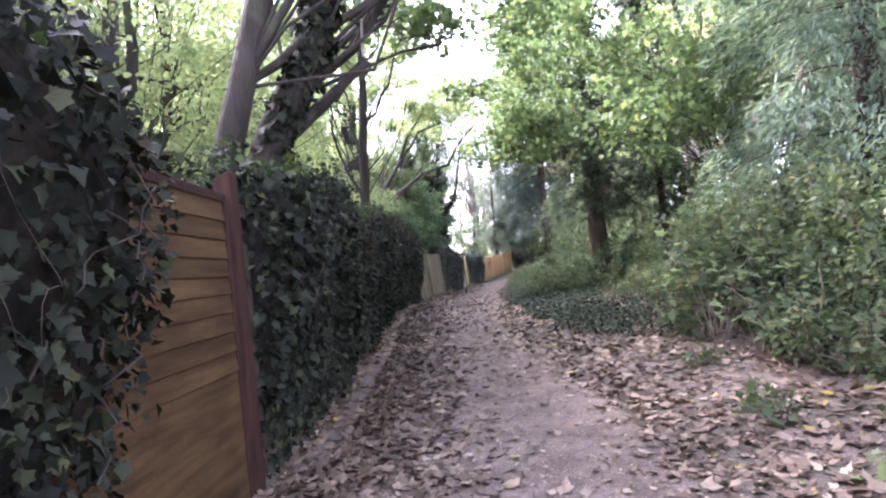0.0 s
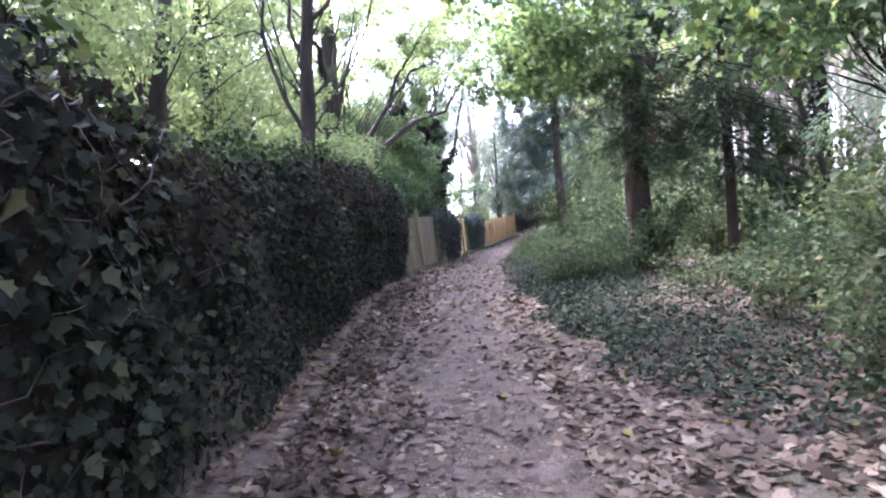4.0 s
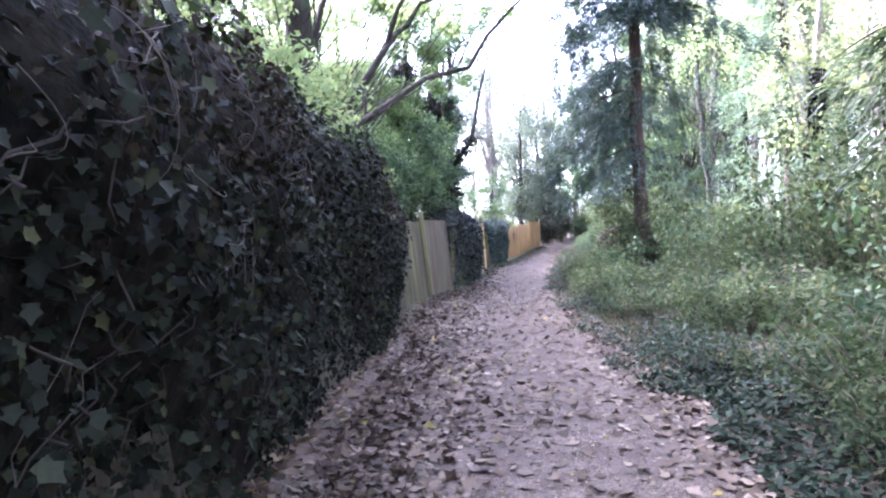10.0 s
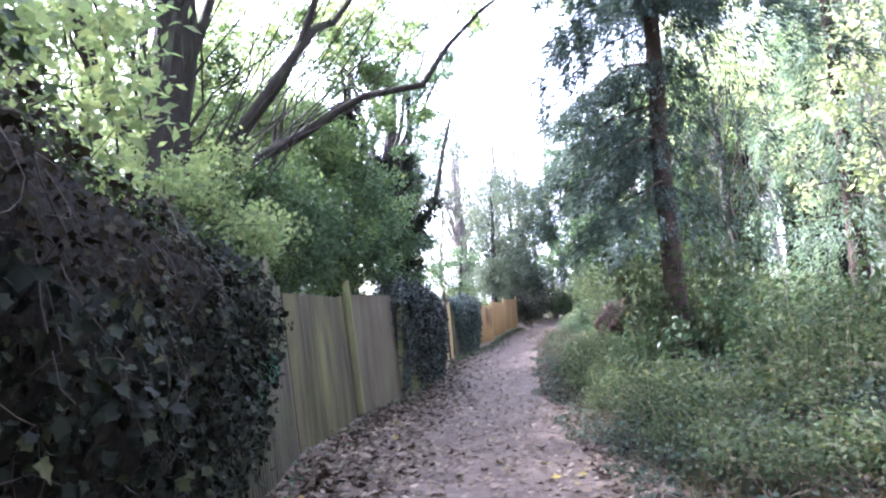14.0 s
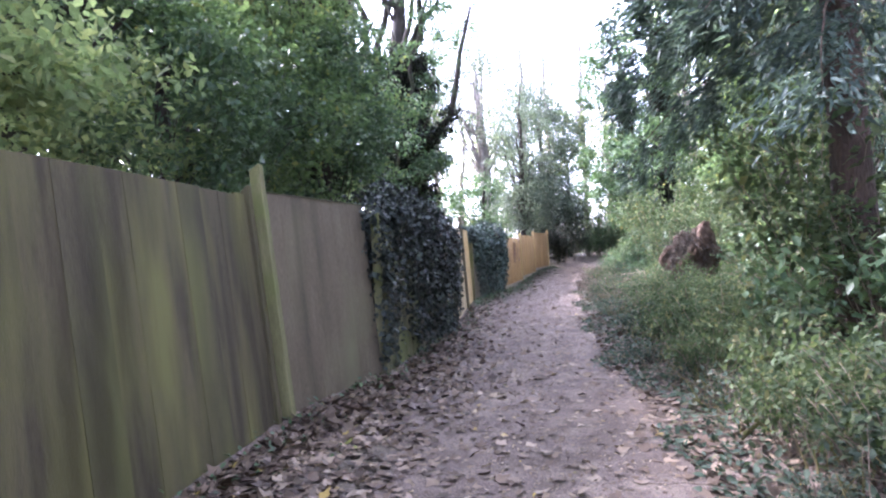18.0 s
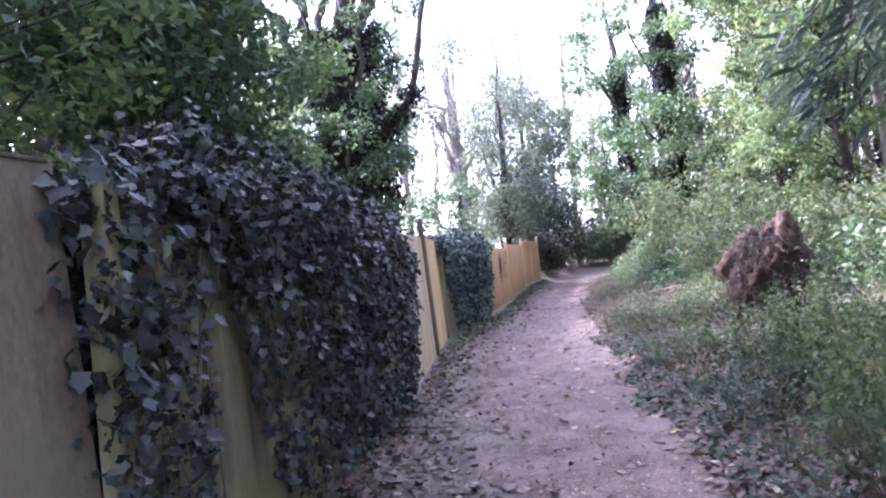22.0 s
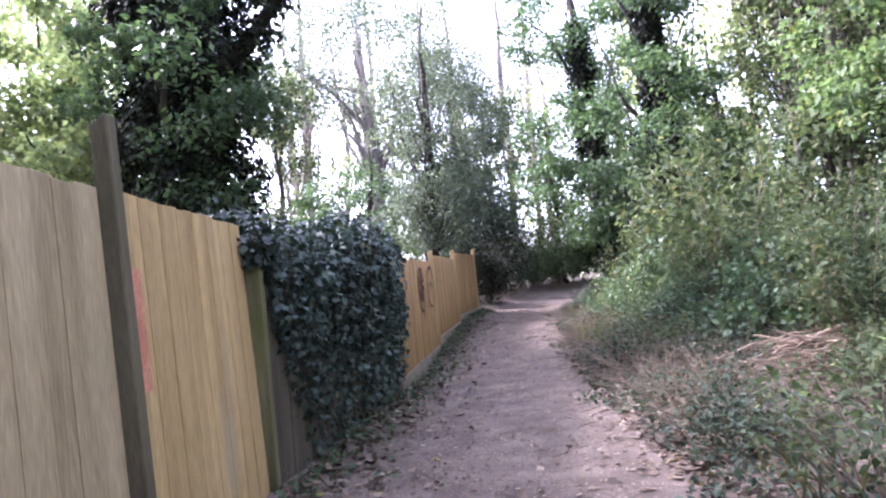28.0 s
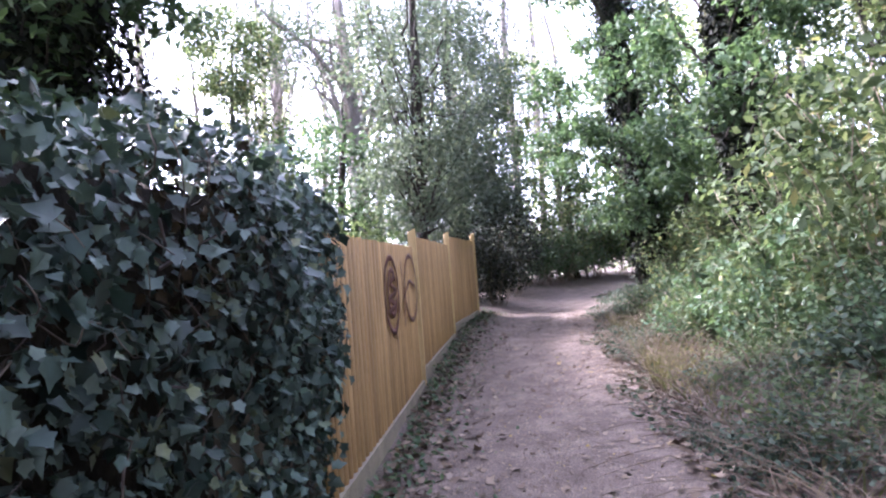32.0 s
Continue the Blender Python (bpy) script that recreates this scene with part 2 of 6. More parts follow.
POST_DARK = surface("stained_post", [(0.3, (0.022, 0.010, 0.008)), (0.7, (0.048, 0.022, 0.015))], 5, (5, 5, 0.6), 50, 0.85, 0.4, 0.006, gloss=0.15)
OLD = surface("weathered_board", [(0.3, (0.047, 0.037, 0.019)), (0.7, (0.098, 0.079, 0.042))], 2.6, (5, 5, 0.45), 45, 0.85, 0.5, 0.008, 0.25, (0.42, 0.66, (0.110, 0.105, 0.034), (1.6, 1.6, 0.35)), 1.6, (0.45, 0.72, (0.45, 0.42, 0.34), (3.5, 3.5, 0.5)))
OLD_DARK = surface("weathered_dark_board", [(0.3, (0.044, 0.036, 0.019)), (0.7, (0.088, 0.072, 0.038))], 2.2, (3, 3, 0.4), 45, 0.85, 0.4, 0.006, 0.15, (0.44, 0.66, (0.085, 0.085, 0.028), (1.4, 1.4, 0.35)), 1.4, (0.45, 0.70, (0.42, 0.38, 0.32), (2.4, 2.4, 0.5)))
OLD_MOSS = surface("weathered_mossy_board", [(0.3, (0.085, 0.082, 0.028)), (0.7, (0.150, 0.145, 0.055))], 2.2, (3, 3, 0.4), 45, 0.88, 0.4, 0.006, 0.15, (0.46, 0.66, (0.075, 0.090, 0.026), (1.4, 1.4, 0.35)), 1.4, (0.50, 0.72, (0.50, 0.46, 0.40), (2.4, 2.4, 0.5)))
OLD_PALE = surface("weathered_pale_board", [(0.3, (0.082, 0.069, 0.040)), (0.7, (0.150, 0.128, 0.080))], 2.2, (3, 3, 0.4), 45, 0.85, 0.4, 0.006, 0.15, (0.48, 0.68, (0.120, 0.118, 0.048), (1.4, 1.4, 0.35)), 1.4, (0.48, 0.74, (0.52, 0.48, 0.42), (2.4, 2.4, 0.5)))
MOSSY_POST = surface("mossy_yellow_post", [(0.3, (0.105, 0.100, 0.040)), (0.7, (0.180, 0.168, 0.075))], 3, (5, 5, 0.5), 45, 0.9, 0.4, 0.006, 0.1, (0.5, 0.66, (0.11, 0.125, 0.035)), 2.0)
PLAIN = surface("grey_board", [(0.3, (0.086, 0.067, 0.042)), (0.7, (0.132, 0.106, 0.070))], 2.2, (1.3, 1.3, 0.5), 45, 0.85, 0.3, 0.004, 0.05, (0.50, 0.75, (0.115, 0.105, 0.058), (1.0, 1.0, 0.6)), 1.3, (0.50, 0.75, (0.62, 0.60, 0.55), (4.0, 4.0, 0.35)))
MOSSY = surface("mossy_board", [(0.3, (0.105, 0.098, 0.048)), (0.7, (0.225, 0.205, 0.105))], 2.6, (5, 5, 0.5), 45, 0.9, 0.4, 0.006, 0.15, (0.46, 0.60, (0.095, 0.105, 0.032)), 2.0, (0.45, 0.68, (0.35, 0.34, 0.28), (3.0, 3.0, 0.7)))
PALE = surface("new_board", [(0.3, (0.38, 0.255, 0.105)), (0.7, (0.55, 0.395, 0.19))], 2.2, (2.5, 2.5, 0.3), 40, 0.7, 0.3, 0.004, 0.16, (0.60, 0.85, (0.36, 0.30, 0.20), (1.4, 1.4, 0.5)), 1.1, (0.52, 0.78, (0.74, 0.70, 0.64), (4.0, 4.0, 0.3)))
PALE_GREY = surface("aged_pale_board", [(0.3, (0.33, 0.250, 0.140)), (0.7, (0.47, 0.375, 0.230))], 2.2, (2.5, 2.5, 0.3), 40, 0.75, 0.3, 0.004, 0.13, (0.55, 0.78, (0.26, 0.25, 0.14), (1.2, 1.2, 0.6)), 1.1, (0.52, 0.78, (0.68, 0.66, 0.58), (4.0, 4.0, 0.35)))
GOLD = surface("golden_slat", [(0.3, (0.235, 0.135, 0.050)), (0.7, (0.39, 0.24, 0.098))], 2.6, (6, 6, 0.4), 40, 0.7, 0.3, 0.004, 0.3, None, 1.6, (0.5, 0.78, (0.62, 0.58, 0.52), (3.0, 3.0, 0.6)))
SLATE_WOOD = surface("dark_slat", [(0.3, (0.050, 0.044, 0.030)), (0.7, (0.115, 0.102, 0.070))], 3, (6, 6, 0.4), 40, 0.9, 0.4, 0.004, 0.3, (0.46, 0.66, (0.060, 0.075, 0.028)), 1.6, gloss=0.15)
# wood coloured dark for shade: rails, slat gaps, boards behind ivy
SHADE_WOOD = surface("shaded_wood", [(0.3, (0.06, 0.05, 0.035)), (0.7, (0.12, 0.10, 0.07))], 3, (5, 5, 0.5), 40, 0.9, 0.4, 0.006)
CONCRETE = surface("gravel_board", [(0.3, (0.20, 0.165, 0.125)), (0.7, (0.32, 0.27, 0.20))], 5, None, 60, 0.9, 0.3, 0.004, 0.1)
PAINT_RED = surface("faded_red_paint", [(0.3, (0.42, 0.16, 0.095)), (0.7, (0.56, 0.25, 0.16))], 6, None, 60, 0.6, 0.2, 0.003, 0.0)
PAINT_GREEN = surface("green_spray_paint", [(0.3, (0.020, 0.100, 0.050)), (0.7, (0.030, 0.160, 0.085))], 6, None, 60, 0.6, 0.2, 0.003, 0.2)
PAINT_WHITE = surface("white_spray_paint", [(0.3, (0.38, 0.32, 0.27)), (0.7, (0.50, 0.43, 0.38))], 7, None, 60, 0.7, 0.2, 0.003, 0.1)
PAINT_DARK = surface("brown_spray_paint", [(0.3, (0.07, 0.022, 0.018)), (0.7, (0.14, 0.05, 0.035))], 6, None, 60, 0.6, 0.2, 0.003, 0.1)
EARTH = surface("root_earth", [(0.3, (0.034, 0.024, 0.018)), (0.5, (0.070, 0.049, 0.037)), (0.7, (0.12, 0.088, 0.068))], 9, None, 55, 1.0, 1.0, 0.06, 0.1, None, 1.6, None, 0.02)
CANE = surface("dead_cane", [(0.3, (0.085, 0.062, 0.044)), (0.7, (0.19, 0.145, 0.10))], 9, None, 60, 0.85, 0.4, 0.01, 0.3)
CUT = surface("dead_wood", [(0.3, (0.26, 0.19, 0.14)), (0.7, (0.48, 0.38, 0.29))], 5, (1, 1, 0.5), 50, 0.85, 0.5, 0.01, 0.25)


def ground_material():
    m, n, l, b = material("woodland_ground")
    co = n.new("ShaderNodeTexCoord")
    at = n.new("ShaderNodeAttribute")
    at.attribute_name = "trodden"
    a = noise_node(n, l, co.outputs["Object"], 3.2, 10)
    f = noise_node(n, l, co.outputs["Object"], 38, 5)
    p = noise_node(n, l, co.outputs["Object"], 95, 4)
    trod = ramp(n, [(0.3, (0.075, 0.053, 0.042)), (0.5, (0.118, 0.087, 0.070)), (0.72, (0.182, 0.138, 0.113))])
    l.new(a.outputs["Fac"], trod.inputs["Fac"])
    soil = ramp(n, [(0.3, (0.075, 0.053, 0.043)), (0.7, (0.175, 0.130, 0.108))])
    l.new(f.outputs["Fac"], soil.inputs["Fac"])
    sub = n.new("ShaderNodeMath")
    sub.operation = "MULTIPLY_ADD"
    l.new(f.outputs["Fac"], sub.inputs[0])
    sub.inputs[1].default_value = 0.9
    sub2 = n.new("ShaderNodeMath")
    sub2.operation = "SUBTRACT"
    l.new(at.outputs["Fac"], sub2.inputs[0])
    sub2.inputs[1].default_value = 0.45
    l.new(sub2.outputs[0], sub.inputs[2])
    edge = ramp(n, [(0.22, (0, 0, 0)), (0.75, (1, 1, 1))])
    l.new(sub.outputs[0], edge.inputs["Fac"])
    w = noise_node(n, l, co.outputs["Object"], 0.9, 5)
    green = ramp(n, [(0.45, (0, 0, 0)), (0.65, (1, 1, 1))])
    l.new(w.outputs["Fac"], green.inputs["Fac"])
    verge = mixed(n, l, green.outputs["Color"], soil.outputs["Color"], (0.072, 0.062, 0.040))
    c = mixed(n, l, edge.outputs["Color"], verge, trod.outputs["Color"])
    grit = ramp(n, [(0.30, (0.38,) * 3), (0.5, (0.95,) * 3), (0.70, (1.75,) * 3)])
    l.new(p.outputs["Fac"], grit.inputs["Fac"])
    c = mixed(n, l, 1.0, c, grit.outputs["Color"], "MULTIPLY")
    l.new(c, b.inputs["Base Color"])
    b.inputs["Roughness"].default_value = 0.95
    bp = n.new("ShaderNodeBump")
    bp.inputs["Strength"].default_value, bp.inputs["Distance"].default_value = 0.8, 0.02
    sm = n.new("ShaderNodeMath")
    sm.operation = "ADD"
    l.new(f.outputs["Fac"], sm.inputs[0])
    l.new(p.outputs["Fac"], sm.inputs[1])
    l.new(sm.outputs[0], bp.inputs["Height"])
    l.new(bp.outputs["Normal"], b.inputs["Normal"])
    return m


GROUND = ground_material()
# near-black colour stands in for the shade deep inside the ivy
INNER = surface("shaded_ivy_core", [(0.3, (0.008, 0.008, 0.007)), (0.7, (0.030, 0.025, 0.019))], 5, None, 25, 1.0, 0.6, 0.03, 0.1)
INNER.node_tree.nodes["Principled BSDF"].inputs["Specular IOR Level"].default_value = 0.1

# ---------------------------------------------------------------- plan
def along(table, y):
    ys, xs = zip(*table)
    return np.interp(y, ys, xs)


# fence line and path, as (y, x)
FENCE = [(-8, 2.1), (0.8, 0.91), (6, 0.25), (9.5, -0.42), (13, -0.95), (19.5, -1.62), (22.8, -2.02), (25.6, -2.05), (27.7, -1.74), (31.8, -1.55), (37.2, -1.66), (41.2, -0.96), (44.6, -0.62), (48.8, -0.1), (51.7, 0.5), (60, 2.6)]
LANE = [(-8, 3.9), (-2, 3.25), (1.3, 2.8), (4, 2.2), (6, 1.75), (8, 1.35), (10, 1.12), (15.5, 0.78), (19, 0.55), (24, 0.12), (28, -0.06), (31, -0.06), (34, 0.02), (38, 0.14), (41.4, 0.3), (44, 0.6), (48, 1.25), (52, 2.2), (55.8, 3.45), (60, 5.6), (66, 10.5)]
TRODDEN = [(-8, 0.52), (10, 0.52), (16, 0.68), (24, 0.85), (60, 0.86)]   # half width of the bare lane


def fence_x(y):
    return float(along(FENCE, y))


def lane_x(y):
    return along(LANE, y)


def lane_half(y):
    return along(TRODDEN, y)


def lump(x, y):
    return 0.5 * np.sin(0.9 * x + 1.3 * y) + 0.3 * np.sin(2.1 * x - 1.7 * y + 1.0) + 0.2 * np.sin(4.3 * x + 3.1 * y + 2.0)


def ground_z(x, y):
    """Height of the ground: a shallow trodden lane with slightly raised verges."""
    x, y = np.asarray(x, float), np.asarray(y, float)
    d = x - lane_x(y)
    off = np.clip(np.abs(d) - 0.9, 0, None)
    z = np.where(d < 0, 0.16, 0.08) * np.clip(off, 0, 1.3) + 0.03 * lump(x, y) * np.clip(off, 0, 1) + 0.012 * lump(3 * x, 3 * y)
    z += 0.35 * (1 - np.exp(-np.clip(d - 2.2, 0, None) / 4.0)) * np.clip((y - 20) / 15, 0, 1)
    z += np.interp(y, [-8, 0, 5, 10, 15, 19, 25, 33, 37, 41, 44, 50, 60], [-0.34, -0.30, -0.04, 0.02, 0.02, -0.17, -0.18, -0.17, -0.12, -0.05, 0.0, 0.2, 0.4])
    return z


def gz(x, y):
    return float(ground_z(x, y))


# ---------------------------------------------------------------- mesh helpers
def mesh_from(name, verts, faces, mat, smooth=False):
    """faces: an (n, k) array, or a list of such arrays."""
    me = bpy.data.meshes.new(name)
    if isinstance(faces, np.ndarray):
        faces = [faces]
    loops = np.concatenate([f.ravel() for f in faces]).astype(np.int32)
    sizes = np.concatenate([np.full(len(f), f.shape[1]) for f in faces]).astype(np.int32)
    starts = np.concatenate([[0], np.cumsum(sizes)[:-1]]).astype(np.int32)
    me.vertices.add(len(verts))
    me.vertices.foreach_set("co", np.asarray(verts, np.float32).ravel())
    me.loops.add(len(loops))
    me.loops.foreach_set("vertex_index", loops)
    me.polygons.add(len(sizes))
    me.polygons.foreach_set("loop_start", starts)
    me.polygons.foreach_set("loop_total", sizes)
    if smooth:
        me.polygons.foreach_set("use_smooth", np.ones(len(sizes), bool))
    me.update(calc_edges=True)
    me.validate()
    if mat:
        me.materials.append(mat)
    return me


def part(name, me, mat, parent, label=""):
    """A mesh, or a bmesh, as one object under a thing or a part."""
    if isinstance(me, bmesh.types.BMesh):
        data = bpy.data.meshes.new(name)
        me.to_mesh(data)
        me.free()
        data.materials.append(mat)
        me = data
    ob = new(name, me)
    if parent:
        ob.parent = parent
    if label:
        ob["label"] = label
    return ob


def thing(name, place, label, category, group="", kind="", turn=0.0):
    ob = new(name)
    ob.empty_display_size = 0.2
    ob.matrix_world = pose(*place, 0, 0, turn)
    return tagged(ob, label, category, group, kind)


def box_bm(x0, x1, y0, y1, z0, z1, bevel=0.004):
    bm = bmesh.new()
    bmesh.ops.create_cube(bm, size=1)
    for v in bm.verts:
        v.co = Vector((x0 + (v.co.x + 0.5) * (x1 - x0), y0 + (v.co.y + 0.5) * (y1 - y0), z0 + (v.co.z + 0.5) * (z1 - z0)))
    if bevel:
        bmesh.ops.bevel(bm, geom=list(bm.edges), offset=bevel, segments=1, affect="EDGES")
    return bm


def tube_arrays(points, radii, sides=8, rough=0.0, start=0):
    pts = np.asarray(points, float)
    n = len(pts)
    rad = np.interp(np.linspace(0, 1, n), np.linspace(0, 1, len(radii)), radii)
    tan = np.gradient(pts, axis=0)
    tan /= np.linalg.norm(tan, axis=1)[:, None] + 1e-9
    ref = np.where(np.abs(tan[:, 2:3]) > 0.9, [[1.0, 0, 0]], [[0, 0, 1.0]])
    u = np.cross(tan, ref)
    u /= np.linalg.norm(u, axis=1)[:, None] + 1e-9
    for i in range(1, n):
        w = u[i - 1] - tan[i] * np.dot(u[i - 1], tan[i])
        u[i] = w / (np.linalg.norm(w) + 1e-9)
    v = np.cross(tan, u)
    a = np.linspace(0, 2 * np.pi, sides, endpoint=False)
    ring = u[:, None, :] * np.cos(a)[None, :, None] + v[:, None, :] * np.sin(a)[None, :, None]
    r = rad[:, None] * (1 + rough * rng.normal(size=(n, sides)))
    vs = (pts[:, None, :] + ring * r[:, :, None]).reshape(-1, 3)
    i, j = np.meshgrid(np.arange(n - 1), np.arange(sides), indexing="ij")
    j2 = (j + 1) % sides
    f = np.stack([i * sides + j, i * sides + j2, (i + 1) * sides + j2, (i + 1) * sides + j], -1).reshape(-1, 4)
    vs = np.vstack([vs, pts[-1]])
    tip = np.stack([(n - 1) * sides + np.arange(sides), (n - 1) * sides + (np.arange(sides) + 1) % sides, np.full(sides, n * sides)], -1)
    return vs, f + start, tip + start


def tube(name, points, radii, mat, sides=8, rough=0.0):
    v, q, t = tube_arrays(points, radii, sides, rough)
    return mesh_from(name, v, [q, t], mat, True)


def tubes(name, many, mat, sides=5, rough=0.0):
    """Many stems in one mesh: a list of (points, radii)."""
    vs, qs, ts, n = [], [], [], 0
    for pts, rad in many:
        v, q, t = tube_arrays(pts, rad, sides, rough, n)
        vs.append(v), qs.append(q), ts.append(t)
        n += len(v)
    return mesh_from(name, np.vstack(vs), [np.vstack(qs), np.vstack(ts)], mat, True)


def wander(a, b, n=8, sway=0.1, sag=0.0):
    """A crooked line of n points from a to b."""
    a, b = np.asarray(a, float), np.asarray(b, float)
    s = np.linspace(0, 1, n)[:, None]
    length = np.linalg.norm(b - a)
    jit = np.cumsum(rng.normal(size=(n, 3)), axis=0) * sway * length / n
    jit -= s * jit[-1]
    jit[0] = 0
    p = a + (b - a) * s + jit
    p[:, 2] -= sag * length * (4 * s * (1 - s))[:, 0]
    return p


# leaf outlines: (x across, y along, z fold)
def outline(points, fold=0.12):
    p = np.array([(0, 0, 0)] + [(x, y, fold * abs(x)) for x, y in points], float)
    return p, len(points)


IVY_SHAPE = outline([(0.38, 0.0), (0.32, 0.27), (0.47, 0.47), (0.22, 0.66), (0.0, 1.0), (-0.22, 0.66), (-0.47, 0.47), (-0.32, 0.27), (-0.38, 0.0)], 0.25)
OVAL_SHAPE = outline([(0.20, 0.22), (0.26, 0.52), (0.0, 1.0), (-0.26, 0.52), (-0.20, 0.22)], 0.3)
MAPLE_SHAPE = outline([(0.30, -0.05), (0.26, 0.16), (0.55, 0.42), (0.26, 0.50), (0.0, 1.0), (-0.26, 0.50), (-0.55, 0.42), (-0.26, 0.16), (-0.30, -0.05)], 0.3)
SPRIG_SHAPE = outline([(0.11, 0.25), (0.07, 0.60), (0.0, 1.0), (-0.07, 0.60), (-0.11, 0.25)], 0.5)
LITTER_SHAPE = outline([(0.32, 0.02), (0.50, 0.40), (0.20, 0.55), (0.0, 1.0), (-0.22, 0.52), (-0.48, 0.42), (-0.28, 0.0)], 0.12)
KITE_SHAPE = outline([(0.27, 0.48), (0.0, 1.0), (-0.27, 0.48)], 0.3)
BLADE_SHAPE = outline([(0.03, 0.3), (0.0, 1.0), (-0.03, 0.3)], 0.3)
CLUMP_SHAPE = outline([(0.30, 0.05), (0.48, 0.30), (0.22, 0.42), (0.42, 0.70), (0.10, 0.72), (0.0, 1.0), (-0.16, 0.66), (-0.46, 0.72), (-0.26, 0.40), (-0.44, 0.20), (-0.12, 0.10)], 0.4)


def leaves(name, pos, normal, size, shape, mat, spread=0.5, droop=0.0, tipdir=None, curl=0.0):
    """One mesh of many single leaves. normal: way the blade faces; the tip hangs by droop or follows tipdir."""
    tmpl, k = shape
    pos = np.asarray(pos, float)
    n = len(pos)
    nor = np.broadcast_to(np.asarray(normal, float), (n, 3)) + rng.normal(size=(n, 3)) * spread
    nor = nor / (np.linalg.norm(nor, axis=1)[:, None] + 1e-9)
    if tipdir is None:
        tip = rng.normal(size=(n, 3))
        tip[:, 2] -= droop * 2
    else:
        tip = np.broadcast_to(np.asarray(tipdir, float), (n, 3)) + rng.normal(size=(n, 3)) * 0.25
    tip = tip - nor * np.sum(tip * nor, axis=1)[:, None]
    tip /= np.linalg.norm(tip, axis=1)[:, None] + 1e-9
    side = np.cross(tip, nor)
    size = np.broadcast_to(np.asarray(size, float), (n,)) * rng.uniform(0.65, 1.25, n)
    t = np.broadcast_to(tmpl, (n,) + tmpl.shape).copy()
    if curl:
        t[:, :, 2] += curl * rng.normal(size=(n, 1)) * t[:, :, 1] ** 2 + curl * rng.normal(size=(n, 1)) * t[:, :, 0] * t[:, :, 1] * 2
    v = pos[:, None, :] + size[:, None, None] * (t[:, :, 0:1] * side[:, None, :] + t[:, :, 1:2] * tip[:, None, :] + t[:, :, 2:3] * nor[:, None, :])
    m = len(tmpl)
    idx = np.arange(n)[:, None] * m
    fan = []
    for a in range(k - 1):
        b = a + 1
        fan.append(np.concatenate([idx, idx + 1 + a, idx + 1 + b], axis=1))
    f = np.stack(fan, 1).reshape(-1, 3)
    return mesh_from(name, v.reshape(-1, 3), f, mat)


def clumped(centres, radii, per, flat=1.0):
    """Points gathered round centres."""
    c = np.repeat(np.asarray(centres, float), per, axis=0)
    r = np.repeat(np.broadcast_to(np.asarray(radii, float), (len(centres),)), per)
    d = rng.normal(size=c.shape)
    d /= np.linalg.norm(d, axis=1)[:, None]
    d *= (rng.uniform(0, 1, len(c)) ** 0.45)[:, None] * r[:, None]
    d[:, 2] *= flat
    return c + d
# ---------------------------------------------------------------- ground
def spaced(a, b, step, far, growth=1.35):
    core = np.arange(a, b + step / 2, step)
    lo, hi, d = [core[0]], [core[-1]], step
    while hi[-1] < far:
        d *= growth
        lo.append(lo[-1] - d)
        hi.append(hi[-1] + d)
    return np.concatenate([lo[:0:-1], core, hi[1:]])


gx, gy = spaced(-4, 8, 0.12, 900), spaced(-6, 58, 0.16, 900)
GX, GY = np.meshgrid(gx, gy, indexing="ij")
far_fade = np.clip(1.5 - np.hypot(GX, GY - 25) / 120, 0, 1)
GZ = ground_z(GX, np.clip(GY, -8, 66)) * far_fade
ni, nj = GX.shape
ii, jj = np.meshgrid(np.arange(ni - 1), np.arange(nj - 1), indexing="ij")
gfaces = np.stack([ii * nj + jj, (ii + 1) * nj + jj, (ii + 1) * nj + jj + 1, ii * nj + jj + 1], -1).reshape(-1, 4)
gmesh = mesh_from("ground", np.stack([GX, GY, GZ], -1).reshape(-1, 3), gfaces, GROUND, True)
trod = np.clip(1.0 - (np.abs(GX - lane_x(np.clip(GY, -8, 66)) + 0.07 * np.sin(1.3 * GY) + 0.05 * np.sin(3.1 * GY + 1)) - lane_half(GY)) / 0.45, 0, 1)
attr = gmesh.attributes.new("trodden", "FLOAT", "POINT")
attr.data.foreach_set("value", trod.astype(np.float32).ravel())
tagged(new("ground", gmesh), "trodden greyish-brown earth lane between leaf-strewn woodland verges", "ground", kind="structure")


# ---------------------------------------------------------------- fences
def bay(name, y0, y1, label, group="fence bays", lean=0.0, z=None, x0=None, x1=None):
    """An Empty at the foot of a fence bay; its x runs along the fence, its y into the gardens."""
    a, b = (fence_x(y0) if x0 is None else x0), (fence_x(y1) if x1 is None else x1)
    ang = math.degrees(math.atan2(y1 - y0, b - a))
    base = gz((a + b) / 2, (y0 + y1) / 2) if z is None else z
    ob = tagged(new(name), label, "fence", group)
    ob.matrix_world = pose(a, y0, base - 0.04, 0, 0, ang) @ pose(0, 0, 0, -lean, 0, 0)
    return ob, math.hypot(b - a, y1 - y0)


def board(parent, x0, x1, y0, y1, z0, z1, mat, name="board", bevel=0.003, rough=0.004, label=""):
    bm = box_bm(x0, x1, y0, y1, z0, z1, bevel)
    if rough:
        for v in bm.verts:
            v.co += Vector((random.uniform(-rough, rough) * 0.4, random.uniform(-rough, rough), random.uniform(-rough, rough) * (1.5 if v.co.z > (z0 + z1) / 2 else 0)))
    return part(name, bm, mat, parent, label)


